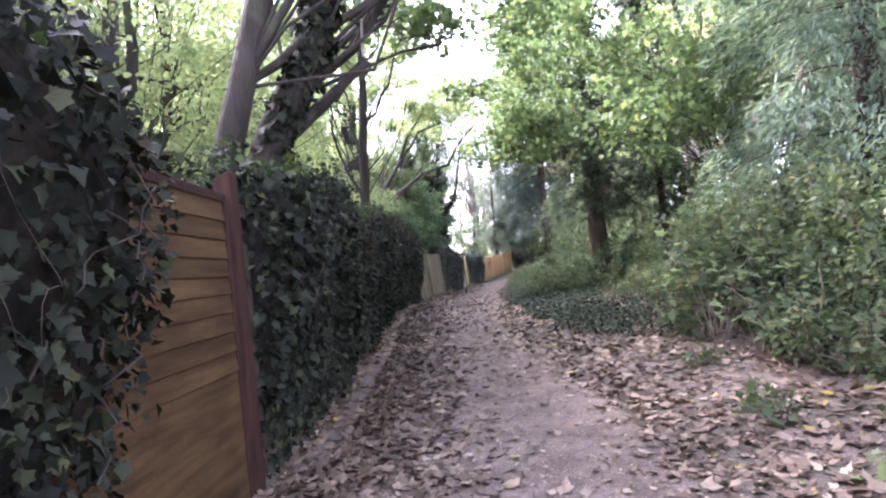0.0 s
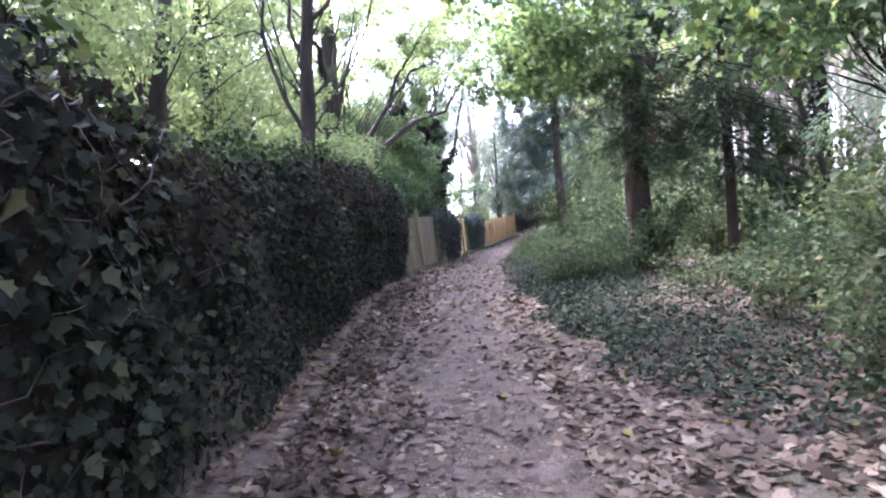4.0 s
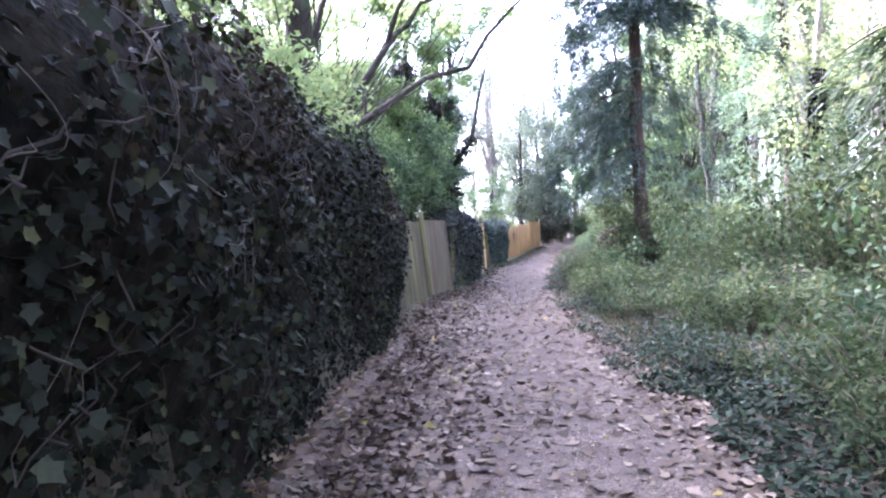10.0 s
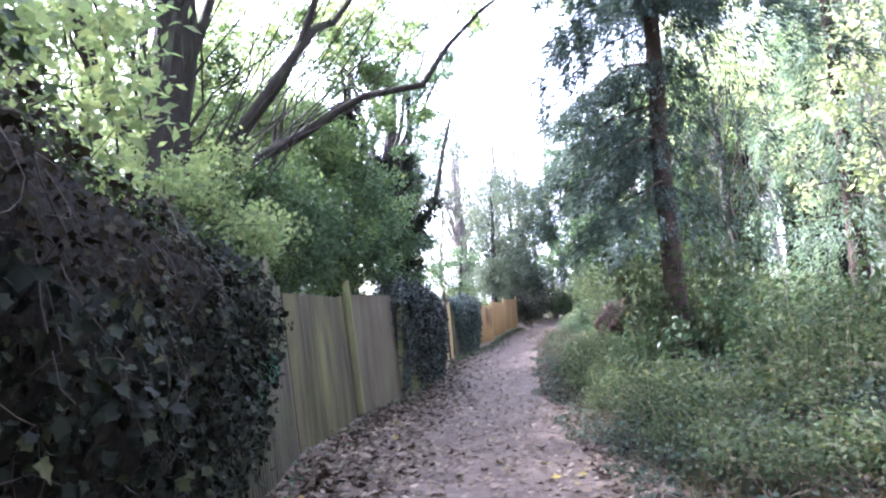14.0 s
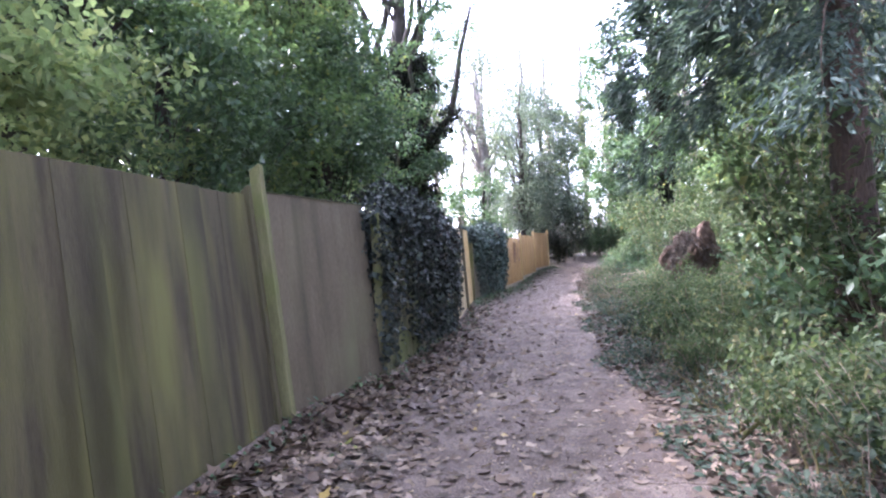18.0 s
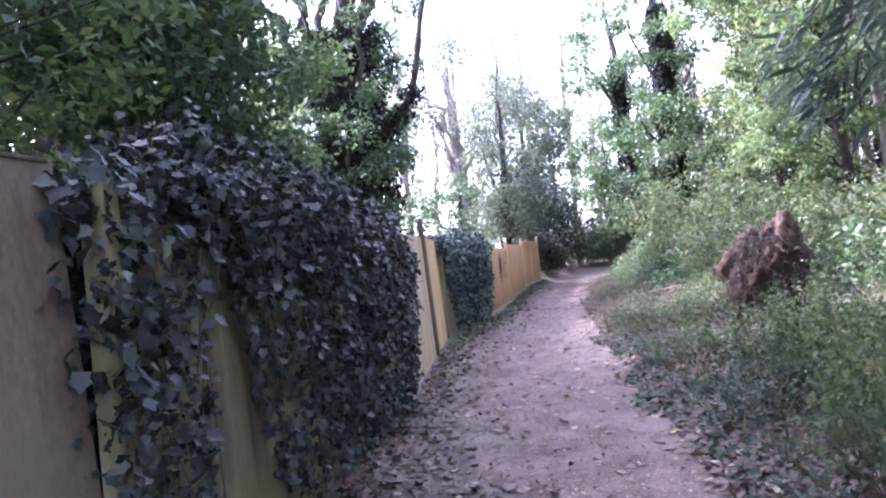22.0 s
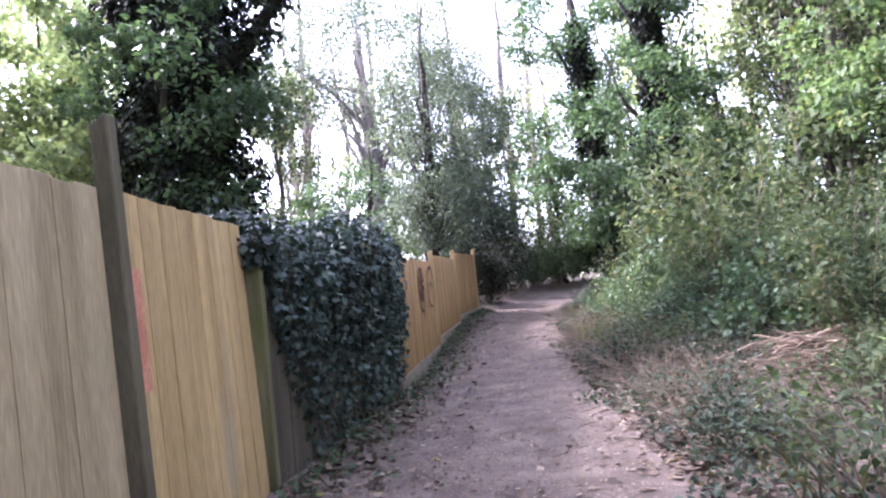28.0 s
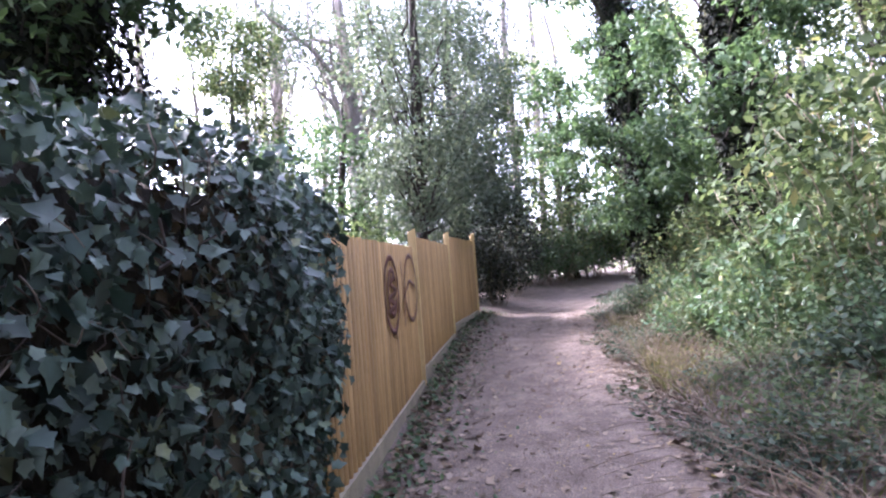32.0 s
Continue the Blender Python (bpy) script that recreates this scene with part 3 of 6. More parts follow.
def fence_post(y, height, mat, label, half=0.045, dx=0.0, lean=0.0, group="fence posts"):
    x = fence_x(y) + dx
    ob = tagged(new("fence_post"), label, "fence post", group)
    z = gz(x, y) - 0.05
    ob.matrix_world = pose(x, y, z, 0, -lean, 0)
    bm = box_bm(-half, half, -half, half, 0, height, 0.006)
    for v in bm.verts:
        if v.co.z > height * 0.8:
            v.co.z += 0.02 * (1 if v.co.x > 0 else -1)
    part("shaft", bm, mat, ob)
    return ob


def boards_bay(y0, y1, height, count, mat, label, lean=0.0, rails=True, overlap=0.012, wave=0.008, mats=None, bevel=0.003):
    ob, length = bay("board_fence", y0, y1, label, lean=lean)
    w = length / count
    for i in range(count):
        t = 0.0 if i % 2 or mat is PLAIN else 0.004
        m = mats[i % len(mats)] if mats else mat
        board(ob, i * w - 0.002, (i + 1) * w + overlap, -0.006 - t, 0.010 - t, 0.02 + random.uniform(0, 0.03), height + random.uniform(-wave, wave), m, bevel=bevel, rough=bevel)
    if rails:
        for h in (0.3, height * 0.52, height - 0.2):
            board(ob, 0, length, 0.012, 0.05, h, h + 0.075, SHADE_WOOD, "rail")
    return ob


def slats_bay(y0, y1, height, pitch, mat, label, lean=0.0, kick=None, rounded=True):
    ob, length = bay("slat_fence", y0, y1, label, lean=lean)
    count = int(length / pitch)
    w = pitch * 0.64
    a = np.linspace(np.pi, 2 * np.pi, 6)
    foot = 0.16 if kick else 0.02
    prof = np.stack([w / 2 * np.cos(a), 0.026 * np.sin(a)], -1)
    for i in range(count):
        h = height + random.uniform(-0.006, 0.006)
        v = np.concatenate([np.column_stack([prof, np.full(6, foot)]), np.column_stack([prof, np.full(6, h)])])
        q = np.array([[j, j + 1, j + 7, j + 6] for j in range(5)] + [[5, 0, 6, 11]])
        cap = np.array([[6, 7, 8, 9, 10, 11]])
        s = part("slat", mesh_from("slat", v, [q, cap], mat), mat, ob)
        s.location.x = (i + 0.5) * pitch + random.uniform(-0.002, 0.002)
    for h in (0.35, height * 0.55, height - 0.25):
        board(ob, 0, length, 0.004, 0.045, h, h + 0.07, SHADE_WOOD, "rail")
    # dark sheet added behind the slats so that their gaps read as shadow
    board(ob, 0, length, 0.046, 0.058, foot, height - 0.02, SHADE_WOOD, "backing")
    if kick:
        board(ob, 0, length, -0.042, 0.03, 0.0, 0.155, kick, "gravel_board", label="plain brown concrete gravel board")
    return ob


def lap_panel(y0, y1, height):
    ob, length = bay("lap_fence", y0, y1, "brown overlapping horizontal board fence panel, stained and scuffed")
    rows, low = 9, 0.86
    pitch = (height - low - 0.06) / rows
    for i in range(rows):
        z0 = low + i * pitch
        bm = box_bm(0.03, length - 0.02, -0.012, 0.0, z0, z0 + pitch + 0.03, 0.003)
        for v in bm.verts:
            if v.co.z < z0 + pitch * 0.5:
                v.co.y -= 0.014
            v.co.z += 0.006 * math.sin(7 * v.co.x + i)
        part("board", bm, LAP, ob)
    board(ob, 0.03, length - 0.02, -0.02, -0.004, 0.10, low + 0.03, LAP, "lower_board", label="flat lighter brown lower board")
    board(ob, 0.0, length, -0.026, 0.012, height - 0.05, height, POST_DARK, "top_rail")
    board(ob, 0.0, length, -0.026, 0.012, 0.02, 0.10, POST_DARK, "bottom_rail")
    for x in (0.0, length - 0.04):
        board(ob, x, x + 0.04, -0.030, 0.012, 0.02, height - 0.02, POST_DARK, "side_batten")
    return ob


lap_panel(-1.75, 0.70, 1.88)
fence_post(0.80, 1.93, POST_DARK, "dark brown stained wooden fence post beside ivy", 0.055)
lean_bay = bay("board_fence", 0.98, 19.6, "weathered fence buried behind thick ivy, coloured dark for shade", lean=0)[0]
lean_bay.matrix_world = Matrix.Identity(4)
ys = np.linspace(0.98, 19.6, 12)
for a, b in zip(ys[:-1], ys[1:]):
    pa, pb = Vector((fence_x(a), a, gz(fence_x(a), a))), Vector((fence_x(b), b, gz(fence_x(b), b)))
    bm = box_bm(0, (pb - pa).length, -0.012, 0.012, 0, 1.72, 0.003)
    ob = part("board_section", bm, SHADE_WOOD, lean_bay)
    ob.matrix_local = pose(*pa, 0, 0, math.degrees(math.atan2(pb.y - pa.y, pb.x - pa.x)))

slats_bay(20.2, 22.80, 1.92, 0.085, SLATE_WOOD, "dark weathered vertical slat fence with green spray paint", lean=5)
fence_post(22.95, 2.22, OLD_PALE, "pale grey-green wooden fence post behind the boards", 0.075, -0.30, 4)
fence_post(21.9, 2.1, OLD_PALE, "old grey-green wooden fence post behind the slats", 0.05, -0.30, 4)
WEATHERED = boards_bay(22.84, 25.58, 1.86, 10, OLD, "weathered brown board fence panel with green moss streaks", lean=5, wave=0.010, bevel=0.001, mats=[OLD, OLD, OLD_DARK, OLD, OLD, OLD, OLD_DARK, OLD, OLD, OLD])
fence_post(25.66, 2.10, MOSSY_POST, "greenish mossy wooden post leaning in the fence", 0.045, 0.04, 4.8)
fence_post(25.52, 1.92, OLD_DARK, "dark weathered batten beside a leaning post", 0.035, 0.00, 4.8)
PLAIN_BAY = boards_bay(25.78, 27.72, 1.90, 10, PLAIN, "plain grey-brown board fence panel, smooth and dull", lean=4.5, overlap=0.0, wave=0.002, bevel=0.0012)
board(PLAIN_BAY, 0.02, 1.94, -0.014, 0.02, 1.896, 1.910, SLATE_WOOD, "capping_strip", 0.002, 0.002, "thin grey-green capping strip")
board(PLAIN_BAY, -0.07, 0.0, -0.016, 0.02, 0.02, 1.89, OLD_MOSS, "side_batten", 0.003, 0.003, "mossy green side batten")
for a, b in ((27.8, 29.7), (29.75, 31.7)):
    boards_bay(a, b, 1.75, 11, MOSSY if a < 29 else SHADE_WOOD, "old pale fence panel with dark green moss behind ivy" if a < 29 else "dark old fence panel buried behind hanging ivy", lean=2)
fence_post(27.78, 1.85, MOSSY, "mossy wooden fence post wrapped in ivy", 0.05)
boards_bay(31.75, 35.3, 1.90, 24, PALE_GREY, "pale sawn board fence panel, greyed and scuffed", lean=2, bevel=0.0015)
fence_post(35.38, 2.14, OLD_PALE, "square grey-green wooden post beside pale boards", 0.038, 0.02, 2)
NEW_BAY = boards_bay(35.44, 37.15, 1.84, 16, PALE, "new yellow-brown board fence panel", lean=2, bevel=0.0015)
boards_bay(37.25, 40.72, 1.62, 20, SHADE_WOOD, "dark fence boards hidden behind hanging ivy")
fence_post(37.22, 1.72, MOSSY, "mossy wooden fence post beside ivy", 0.05)
GOLDS = [40.72, 44.7, 48.4, 51.6]
for a, b in zip(GOLDS[:-1], GOLDS[1:]):
    slats_bay(a + 0.05, b - 0.05, 1.66, 0.115 if a < 42 else 0.08, GOLD, "golden-brown half-round slat fence panel on gravel board", kick=CONCRETE)
for y in GOLDS[1:]:
    fence_post(y, 1.80, PALE, "pale square wooden post between golden slat panels", 0.045, 0.0)

# ---------------------------------------------------------------- ivy
def ivy_bank(y0, y1, tops, thick, label, mat, dens=420, size=0.068, foot=0.0, hang=None, vines=40, core=True, end=True, dry=0.0, depth_top=0.7, bulge=0.10, name="ivy_hedge", waist=(0.20, 0.5, 0.85, 1.0, 0.6), strands=False, swell=((-99, 1.0), (99, 1.0))):
    """Ivy over a fence. tops: (y, height); hang: (y, lowest height of the leaves), for ivy that hangs from the top."""
    ymid = (y0 + y1) / 2
    ob = thing(name, (fence_x(ymid), ymid, gz(fence_x(ymid), ymid)), label, "ivy")
    org = np.array(ob.matrix_world.translation)
    length = y1 - y0
    top = lambda y: along(tops, y)
    low = (lambda y: along(hang, y) + (0.16 * np.sin(23 * y) * np.sin(9 * y + 1) * (along(hang, y) > 0.3) if strands else 0)) if hang else (lambda y: np.full_like(y, foot))

    def face(y, s):
        """s from 0 at the foot to 1 at the brow: the surface towards the lane."""
        h = low(y) + s * (top(y) - low(y))
        taper = 0.7 + 0.3 * np.clip(np.minimum(y - y0, y1 - y) / 0.9, 0, 1)
        x = np.interp(y, *np.array(FENCE).T) + thick * along(swell, y) * taper * np.interp(s, [0, 0.3, 0.6, 0.82, 1], waist) + bulge * (lump(1.3 * h, 1.1 * y) + 0.35 * lump(4.1 * h, 3.3 * y)) * np.interp(s, [0, 0.3, 1], [0.4, 0.8, 1])
        return x, h + ground_z(x, y)

    # closed dark sheet behind the leaves, so gaps look deep in shade
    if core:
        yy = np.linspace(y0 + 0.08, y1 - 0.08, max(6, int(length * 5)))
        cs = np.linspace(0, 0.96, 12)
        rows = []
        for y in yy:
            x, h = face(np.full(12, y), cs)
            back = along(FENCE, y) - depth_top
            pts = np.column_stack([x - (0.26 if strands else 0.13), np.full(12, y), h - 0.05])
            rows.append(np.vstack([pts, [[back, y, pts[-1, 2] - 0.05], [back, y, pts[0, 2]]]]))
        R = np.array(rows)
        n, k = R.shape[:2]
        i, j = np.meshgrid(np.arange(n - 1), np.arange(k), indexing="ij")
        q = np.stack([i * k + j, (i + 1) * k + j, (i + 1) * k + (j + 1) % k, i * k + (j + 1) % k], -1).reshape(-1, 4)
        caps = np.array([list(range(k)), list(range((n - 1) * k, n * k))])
        part("inner_growth", mesh_from("inner_growth", R.reshape(-1, 3) - org, [q, caps], INNER, True), INNER, ob, "near-black sheet standing for the shaded depth inside the ivy")
    hmean = float(np.mean(top(np.linspace(y0, y1, 20)) - low(np.linspace(y0, y1, 20))))
    n = int(dens * length * hmean)
    y = rng.uniform(y0 - 0.05, y1 + 0.05, n)
    s = rng.uniform(0, 1.0, n) ** 0.92
    x, z = face(y, s)
    patch = 0.5 + 0.5 * lump(2.3 * z + 0.7 * y, 1.9 * y) + 0.35 * (s - 0.5)
    ok = rng.uniform(0, 1, n) < np.clip(0.55 + 0.7 * patch, 0.55, 1.0)
    y, s, x, z = y[ok], s[ok], x[ok], z[ok]
    n = len(y)
    d = rng.exponential(min(0.085, 0.3 * thick), n)
    p = np.column_stack([x - d + 0.06 * rng.normal(size=n) * 0.6, y, z])
    normal = np.column_stack([np.ones(n), -0.15 * np.ones(n), 0.25 + 0.5 * s])
    brow = rng.uniform(0, 1, n) + 1.3 * (s > 0.72) * (lump(0.3 * y, 0.9 * y + 1.0) + 0.3) - 0.4 * (s < 0.3)
    order = np.argsort(-brow)
    p, normal = p[order], normal[order]
    sets = [("foliage", p, normal, mat)]
    m = int(dens * 0.45 * length * (depth_top + thick))
    y = rng.uniform(y0, y1, m)
    u = rng.uniform(0, 1, m)
    xf, zf = face(y, np.ones(m))
    bump = 0.14 * lump(2 * u, 1.7 * y) + 0.07 * lump(5 * u, 4.7 * y) + 0.05 * rng.normal(size=m)
    p2 = np.column_stack([xf * (1 - u) + (along(FENCE, y) - depth_top) * u, y, zf + 0.10 * np.sin(np.pi * u) + bump])
    # sun on the hedge top is put into the crest's lighter leaf colour
    sets.append(("crest", p2, np.column_stack([0.3 * np.ones(m), np.zeros(m), np.ones(m)]), IVY_SUNLIT if mat is IVY else mat))
    if end:
        m = int(dens * 0.4 * (depth_top + thick) * hmean)
        for yy, sgn in ((y0, -1), (y1, 1)):
            s = rng.uniform(0, 1, m)
            xf, zf = face(np.full(m, yy), s)
            u = rng.uniform(0, 1, m)
            sets.append(("end_growth", np.column_stack([xf - u * (depth_top + thick) * 0.9, yy + 0.05 * rng.normal(size=m), zf]), np.column_stack([np.zeros(m), np.full(m, sgn), np.full(m, 0.3)]), mat))
    for nm, p, nn, mt in sets:
        k = int(len(p) * dry) if nm in ("foliage", "crest") else 0
        me = leaves(nm, p[k:] - org, nn[k:], size * rng.choice([0.6, 0.85, 1.0, 1.25], len(p) - k), IVY_SHAPE, mt, 0.8, 0.9, None, 0.28)
        tagged(part(nm, me, mt, ob), kind="stuff")
        if k:
            tagged(part("withered_growth", leaves(nm, p[:k] - org, nn[:k], size * 0.75, IVY_SHAPE, IVY_DRY, 0.6, 1.0, None, 0.2), IVY_DRY, ob, "brown withered ivy leaves"), kind="stuff")
    curls = []
    for i in range(vines):
        ya, sa = rng.uniform(y0 + 0.2, y1 - 0.2), rng.uniform(0.55, 1.0)
        q = np.linspace(0, 1, 12)
        k, w = rng.uniform(3, 9), rng.uniform(0.02, 0.07)
        yl = np.clip(ya + rng.normal() * 0.22 * q + w * np.sin(k * q + 6 * sa), y0, y1)
        xx, zz = face(yl, np.clip(sa - rng.uniform(-0.1, 0.25) * q, 0.02, 1.0))
        curls.append((np.column_stack([xx - 0.005 + 0.04 * np.sin(5 * q + ya), yl, zz + w * np.cos(k * q)]) - org, [rng.uniform(0.0015, 0.0035), 0.001]))
    tagged(part("tendril_tangle", tubes("tendril_tangle", curls, TENDRIL, 4), TENDRIL, ob, "thin brown curling tendrils"), kind="stuff")
    for i in range(vines):
        ya = rng.uniform(y0, y1)
        yb = np.clip(ya + rng.normal() * 0.5, y0, y1)
        sa = rng.uniform(0.0, 0.8)
        sb = min(1.0, sa + rng.uniform(0.12, 0.35))
        q = np.linspace(0, 1, 10)
        yl = ya + (yb - ya) * q + 0.10 * np.cumsum(rng.normal(size=10)) * 0.5
        xx, zz = face(yl, sa + (sb - sa) * q)
        pts = np.column_stack([xx - 0.015 + 0.03 * rng.normal(size=10), yl, zz + 0.02 * rng.normal(size=10)]) - org
        r = rng.uniform(0.002, 0.0055)
        part("vine", tube("vine", pts, [r * 1.2, r * 0.6], VINE, 5), VINE, ob)
    return ob


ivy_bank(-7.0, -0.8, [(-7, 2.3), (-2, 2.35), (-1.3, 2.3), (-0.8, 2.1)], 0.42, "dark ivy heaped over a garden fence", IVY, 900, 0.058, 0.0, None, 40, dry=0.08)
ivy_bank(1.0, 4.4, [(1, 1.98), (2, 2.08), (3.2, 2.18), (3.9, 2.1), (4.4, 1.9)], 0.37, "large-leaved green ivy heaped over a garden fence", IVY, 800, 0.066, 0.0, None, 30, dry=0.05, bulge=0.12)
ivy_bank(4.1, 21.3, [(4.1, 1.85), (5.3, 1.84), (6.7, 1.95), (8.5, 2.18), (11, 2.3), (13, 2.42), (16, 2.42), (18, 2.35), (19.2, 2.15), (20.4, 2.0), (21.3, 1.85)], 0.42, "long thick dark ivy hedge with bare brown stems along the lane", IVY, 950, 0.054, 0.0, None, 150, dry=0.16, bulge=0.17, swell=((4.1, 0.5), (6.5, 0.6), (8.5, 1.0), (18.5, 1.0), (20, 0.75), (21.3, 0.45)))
ivy_bank(27.7, 32.9, [(27.7, 1.88), (28.6, 2.0), (29.3, 2.12), (30, 2.08), (31.5, 1.94), (32.9, 1.62)], 0.24, "dark glossy ivy hanging over an old fence", IVY_MID, 1250, 0.058, 0.0, [(27.7, 0.1), (27.85, 0.5), (27.95, 0.1), (28.2, 0.05), (28.25, 1.72), (28.48, 1.68), (28.75, 1.1), (28.97, 0.55), (29.2, 0.2), (29.4, 0.0), (32.3, 0.0), (32.6, 0.5), (32.9, 1.1)], 40, core=True, dry=0.04, depth_top=0.5, name="hanging_ivy", waist=(0.5, 0.65, 0.85, 1.0, 0.7), strands=True)
ivy_bank(37.2, 41.0, [(37.2, 1.70), (38, 1.74), (38.7, 1.87), (39.3, 1.84), (40.5, 1.90), (41.0, 1.82)], 0.19, "rounded bluish-green ivy clump over a fence", IVY_BLUE, 1700, 0.054, 0.0, [(37.2, 1.5), (37.42, 1.0), (37.65, 0.45), (37.9, 0.05), (38.2, 0.0), (40.3, 0.0), (40.65, 0.35), (41.0, 0.9)], 30, dry=0.02, bulge=0.08, name="ivy_clump", waist=(0.35, 0.6, 0.85, 1.0, 0.7))
# ---------------------------------------------------------------- trees
def broad_tree(x, y, height, r, lean, crowns, mat, label, bark, leaf=0.13, per=200, shape=None, limbs=5, name="tree", ivy=None, clumps=46, group="", clump_r=0.55, sway=0.10, line=None):
    """A tree: tapered trunk, limbs and a crown of many leaves in loose clumps.
    lean: shift of the top; crowns: (dx, dy, z, rx, ry, rz); ivy: (z0, z1, radius) of ivy round the trunk."""
    z = gz(x, y)
    per = int(per * 1.9)
    ob = thing(name, (x, y, z - 0.05), label, "tree", group)
    top = np.array([lean[0], lean[1], height])
    pts = wander((0, 0, 0), top * 0.92, 16, sway)
    if line is not None:
        pts = np.array([[np.interp(q, np.linspace(0, 1, len(line)), np.array(line)[:, k]) for k in range(3)] for q in np.linspace(0, 1, 16)])
    part("trunk", tube("trunk", pts, [r * 1.5, r * 1.05, r, r * 0.85, r * 0.6, r * 0.2], bark, 12, 0.05), bark, ob)
    for c in crowns:
        cen, rad = np.array(c[:3], float), np.array(c[3:], float)
        d = rng.normal(size=(clumps, 3))
        d /= np.linalg.norm(d, axis=1)[:, None]
        cc = cen + d * rad * (rng.uniform(0.35, 1.0, clumps) ** 0.7)[:, None]
        hgt = np.clip(np.linalg.norm(pts - cen, axis=1).argmin() - 3, 3, 12)
        starts = pts[rng.integers(max(3, int(hgt) - 5), int(hgt) + 2, size=limbs)]
        for s0, tip in zip(starts, cc[:limbs]):
            bent = wander(s0, tip, 11, 0.24, -0.07)
            part("limb", tube("limb", bent, [r * 0.36, r * 0.2, r * 0.05], bark, 6, 0.05), bark, ob)
        twigs = []
        for tip in cc[limbs:limbs + 14]:
            twigs.append((wander(starts[rng.integers(len(starts))], tip, 7, 0.2), [min(r * 0.16, 0.022), min(r * 0.1, 0.014), 0.004]))
        part("twig_mass", tubes("twig_mass", twigs, bark, 5), bark, ob)
        p = clumped(cc, clump_r * rng.uniform(0.6, 1.3, clumps), per, 0.7)
        part("crown", leaves("crown", p, (0, 0, 0.8), leaf, shape or (OVAL_SHAPE if abs(x) < 4 and y < 16 else KITE_SHAPE), mat, 0.7, 0.5), mat, ob)
    if ivy:
        n = int(900 * (ivy[1] - ivy[0]) * ivy[2] * 3)
        zz = rng.uniform(ivy[0], ivy[1], n)
        a = rng.uniform(0, 2 * np.pi, n)
        cx, cy = np.interp(zz, pts[:, 2], pts[:, 0]), np.interp(zz, pts[:, 2], pts[:, 1])
        rr = ivy[2] * (0.75 + 0.35 * lump(2 * a, 1.5 * zz)) * (0.7 + 0.5 * rng.uniform(0, 1, n))
        p = np.column_stack([cx + rr * np.cos(a), cy + rr * np.sin(a), zz])
        big = 0.10 if y < 12 else 0.15
        part("ivy", leaves("ivy", p, np.column_stack([np.cos(a), np.sin(a), 0.4 * np.ones(n)]), big, IVY_SHAPE if y < 12 else KITE_SHAPE, IVY, 0.5, 0.8), IVY, ob, "dark ivy wrapped round the trunk")
    return ob


def conifer(x, y, height, r, label, mat, bark, first=1.8, reach=2.4, boughs=60, droop=0.35, per=220, leaf=0.10, lean=(0, 0), name="spruce_tree", bare=0.2, hang=0.0, gap=None, tier=0.42, taper=0.75):
    """A spruce: straight trunk, whorls of drooping boughs set with needle sprigs."""
    z = gz(x, y)
    ob = thing(name, (x, y, z - 0.05), label, "tree")
    top = np.array([lean[0], lean[1], height])
    part("trunk", tube("trunk", wander((0, 0, 0), top, 14, 0.02), [r * 1.35, r, r * 0.8, r * 0.4, 0.02], bark, 12, 0.04), bark, ob)
    sp, sn, st = [], [], []
    for i in range(boughs):
        q = (i + rng.uniform(0, 1)) / boughs
        h = first + round((height - first) * q / tier) * tier + rng.normal() * 0.05
        q = min(max((h - first) / (height - first), 0.0), 0.99)
        a = i * 2.4 + rng.normal() * 0.3
        if gap and abs((a - gap[0] + np.pi) % (2 * np.pi) - np.pi) < gap[1] and h < gap[2]:
            continue
        L = reach * (1 - q) ** taper * rng.uniform(0.5, 1.15) + 0.3
        if np.cos(a) < -0.25:   # boughs towards the lane are lopped
            L = min(L, 2.35)
        b = top * (h / height)
        tip = b + np.array([np.cos(a) * L, np.sin(a) * L, -droop * L + 0.05])
        line = wander(b, tip, 9, 0.05, -0.10)
        if q < 0.8:
            part("bough", tube("bough", line, [0.018 * (1 - q) + 0.007, 0.003], bark, 5), bark, ob)
        u = rng.uniform(bare, 1.0, per) ** 0.8
        k = np.clip((u * 8).astype(int), 0, 7)
        pos = line[k] + (line[k + 1] - line[k]) * ((u * 8) - k)[:, None]
        side = np.array([-np.sin(a), np.cos(a), 0])
        w = rng.normal(size=per) * 0.30 * (1.2 - u) * L * 0.85
        if hang:
            us, ws = rng.uniform(bare, 1.0, 60) ** 0.8, rng.normal(size=60) * 0.25
            pick = rng.integers(0, 60, per)
            u = us[pick]
            w = ws[pick] * (1.3 - u) * L + 0.05 * rng.normal(size=per)
            k = np.clip((u * 8).astype(int), 0, 7)
            pos = line[k] + (line[k + 1] - line[k]) * ((u * 8) - k)[:, None] + 0.05 * rng.normal(size=(per, 3))
        pos = pos + side * w[:, None]
        down = rng.uniform(0, 1, per) ** 1.3 * hang * 2.2 * rng.uniform(0.5, 1.2)
        pos[:, 2] -= np.abs(w) * 0.35 + down
        sp.append(pos)
        st.append(np.array([np.cos(a), np.sin(a), -0.5 - 2.0 * hang]) + side * np.sign(w)[:, None] * 0.6)
        sn.append(np.tile(np.array([np.cos(a) * 0.4, np.sin(a) * 0.4, 0.8]), (per, 1)))
    sp, sn, st = np.vstack(sp), np.vstack(sn), np.vstack(st)
    part("foliage", leaves("foliage", sp, sn, leaf, SPRIG_SHAPE, mat, 0.5, 0, st), mat, ob)
    return ob


random.seed(3)
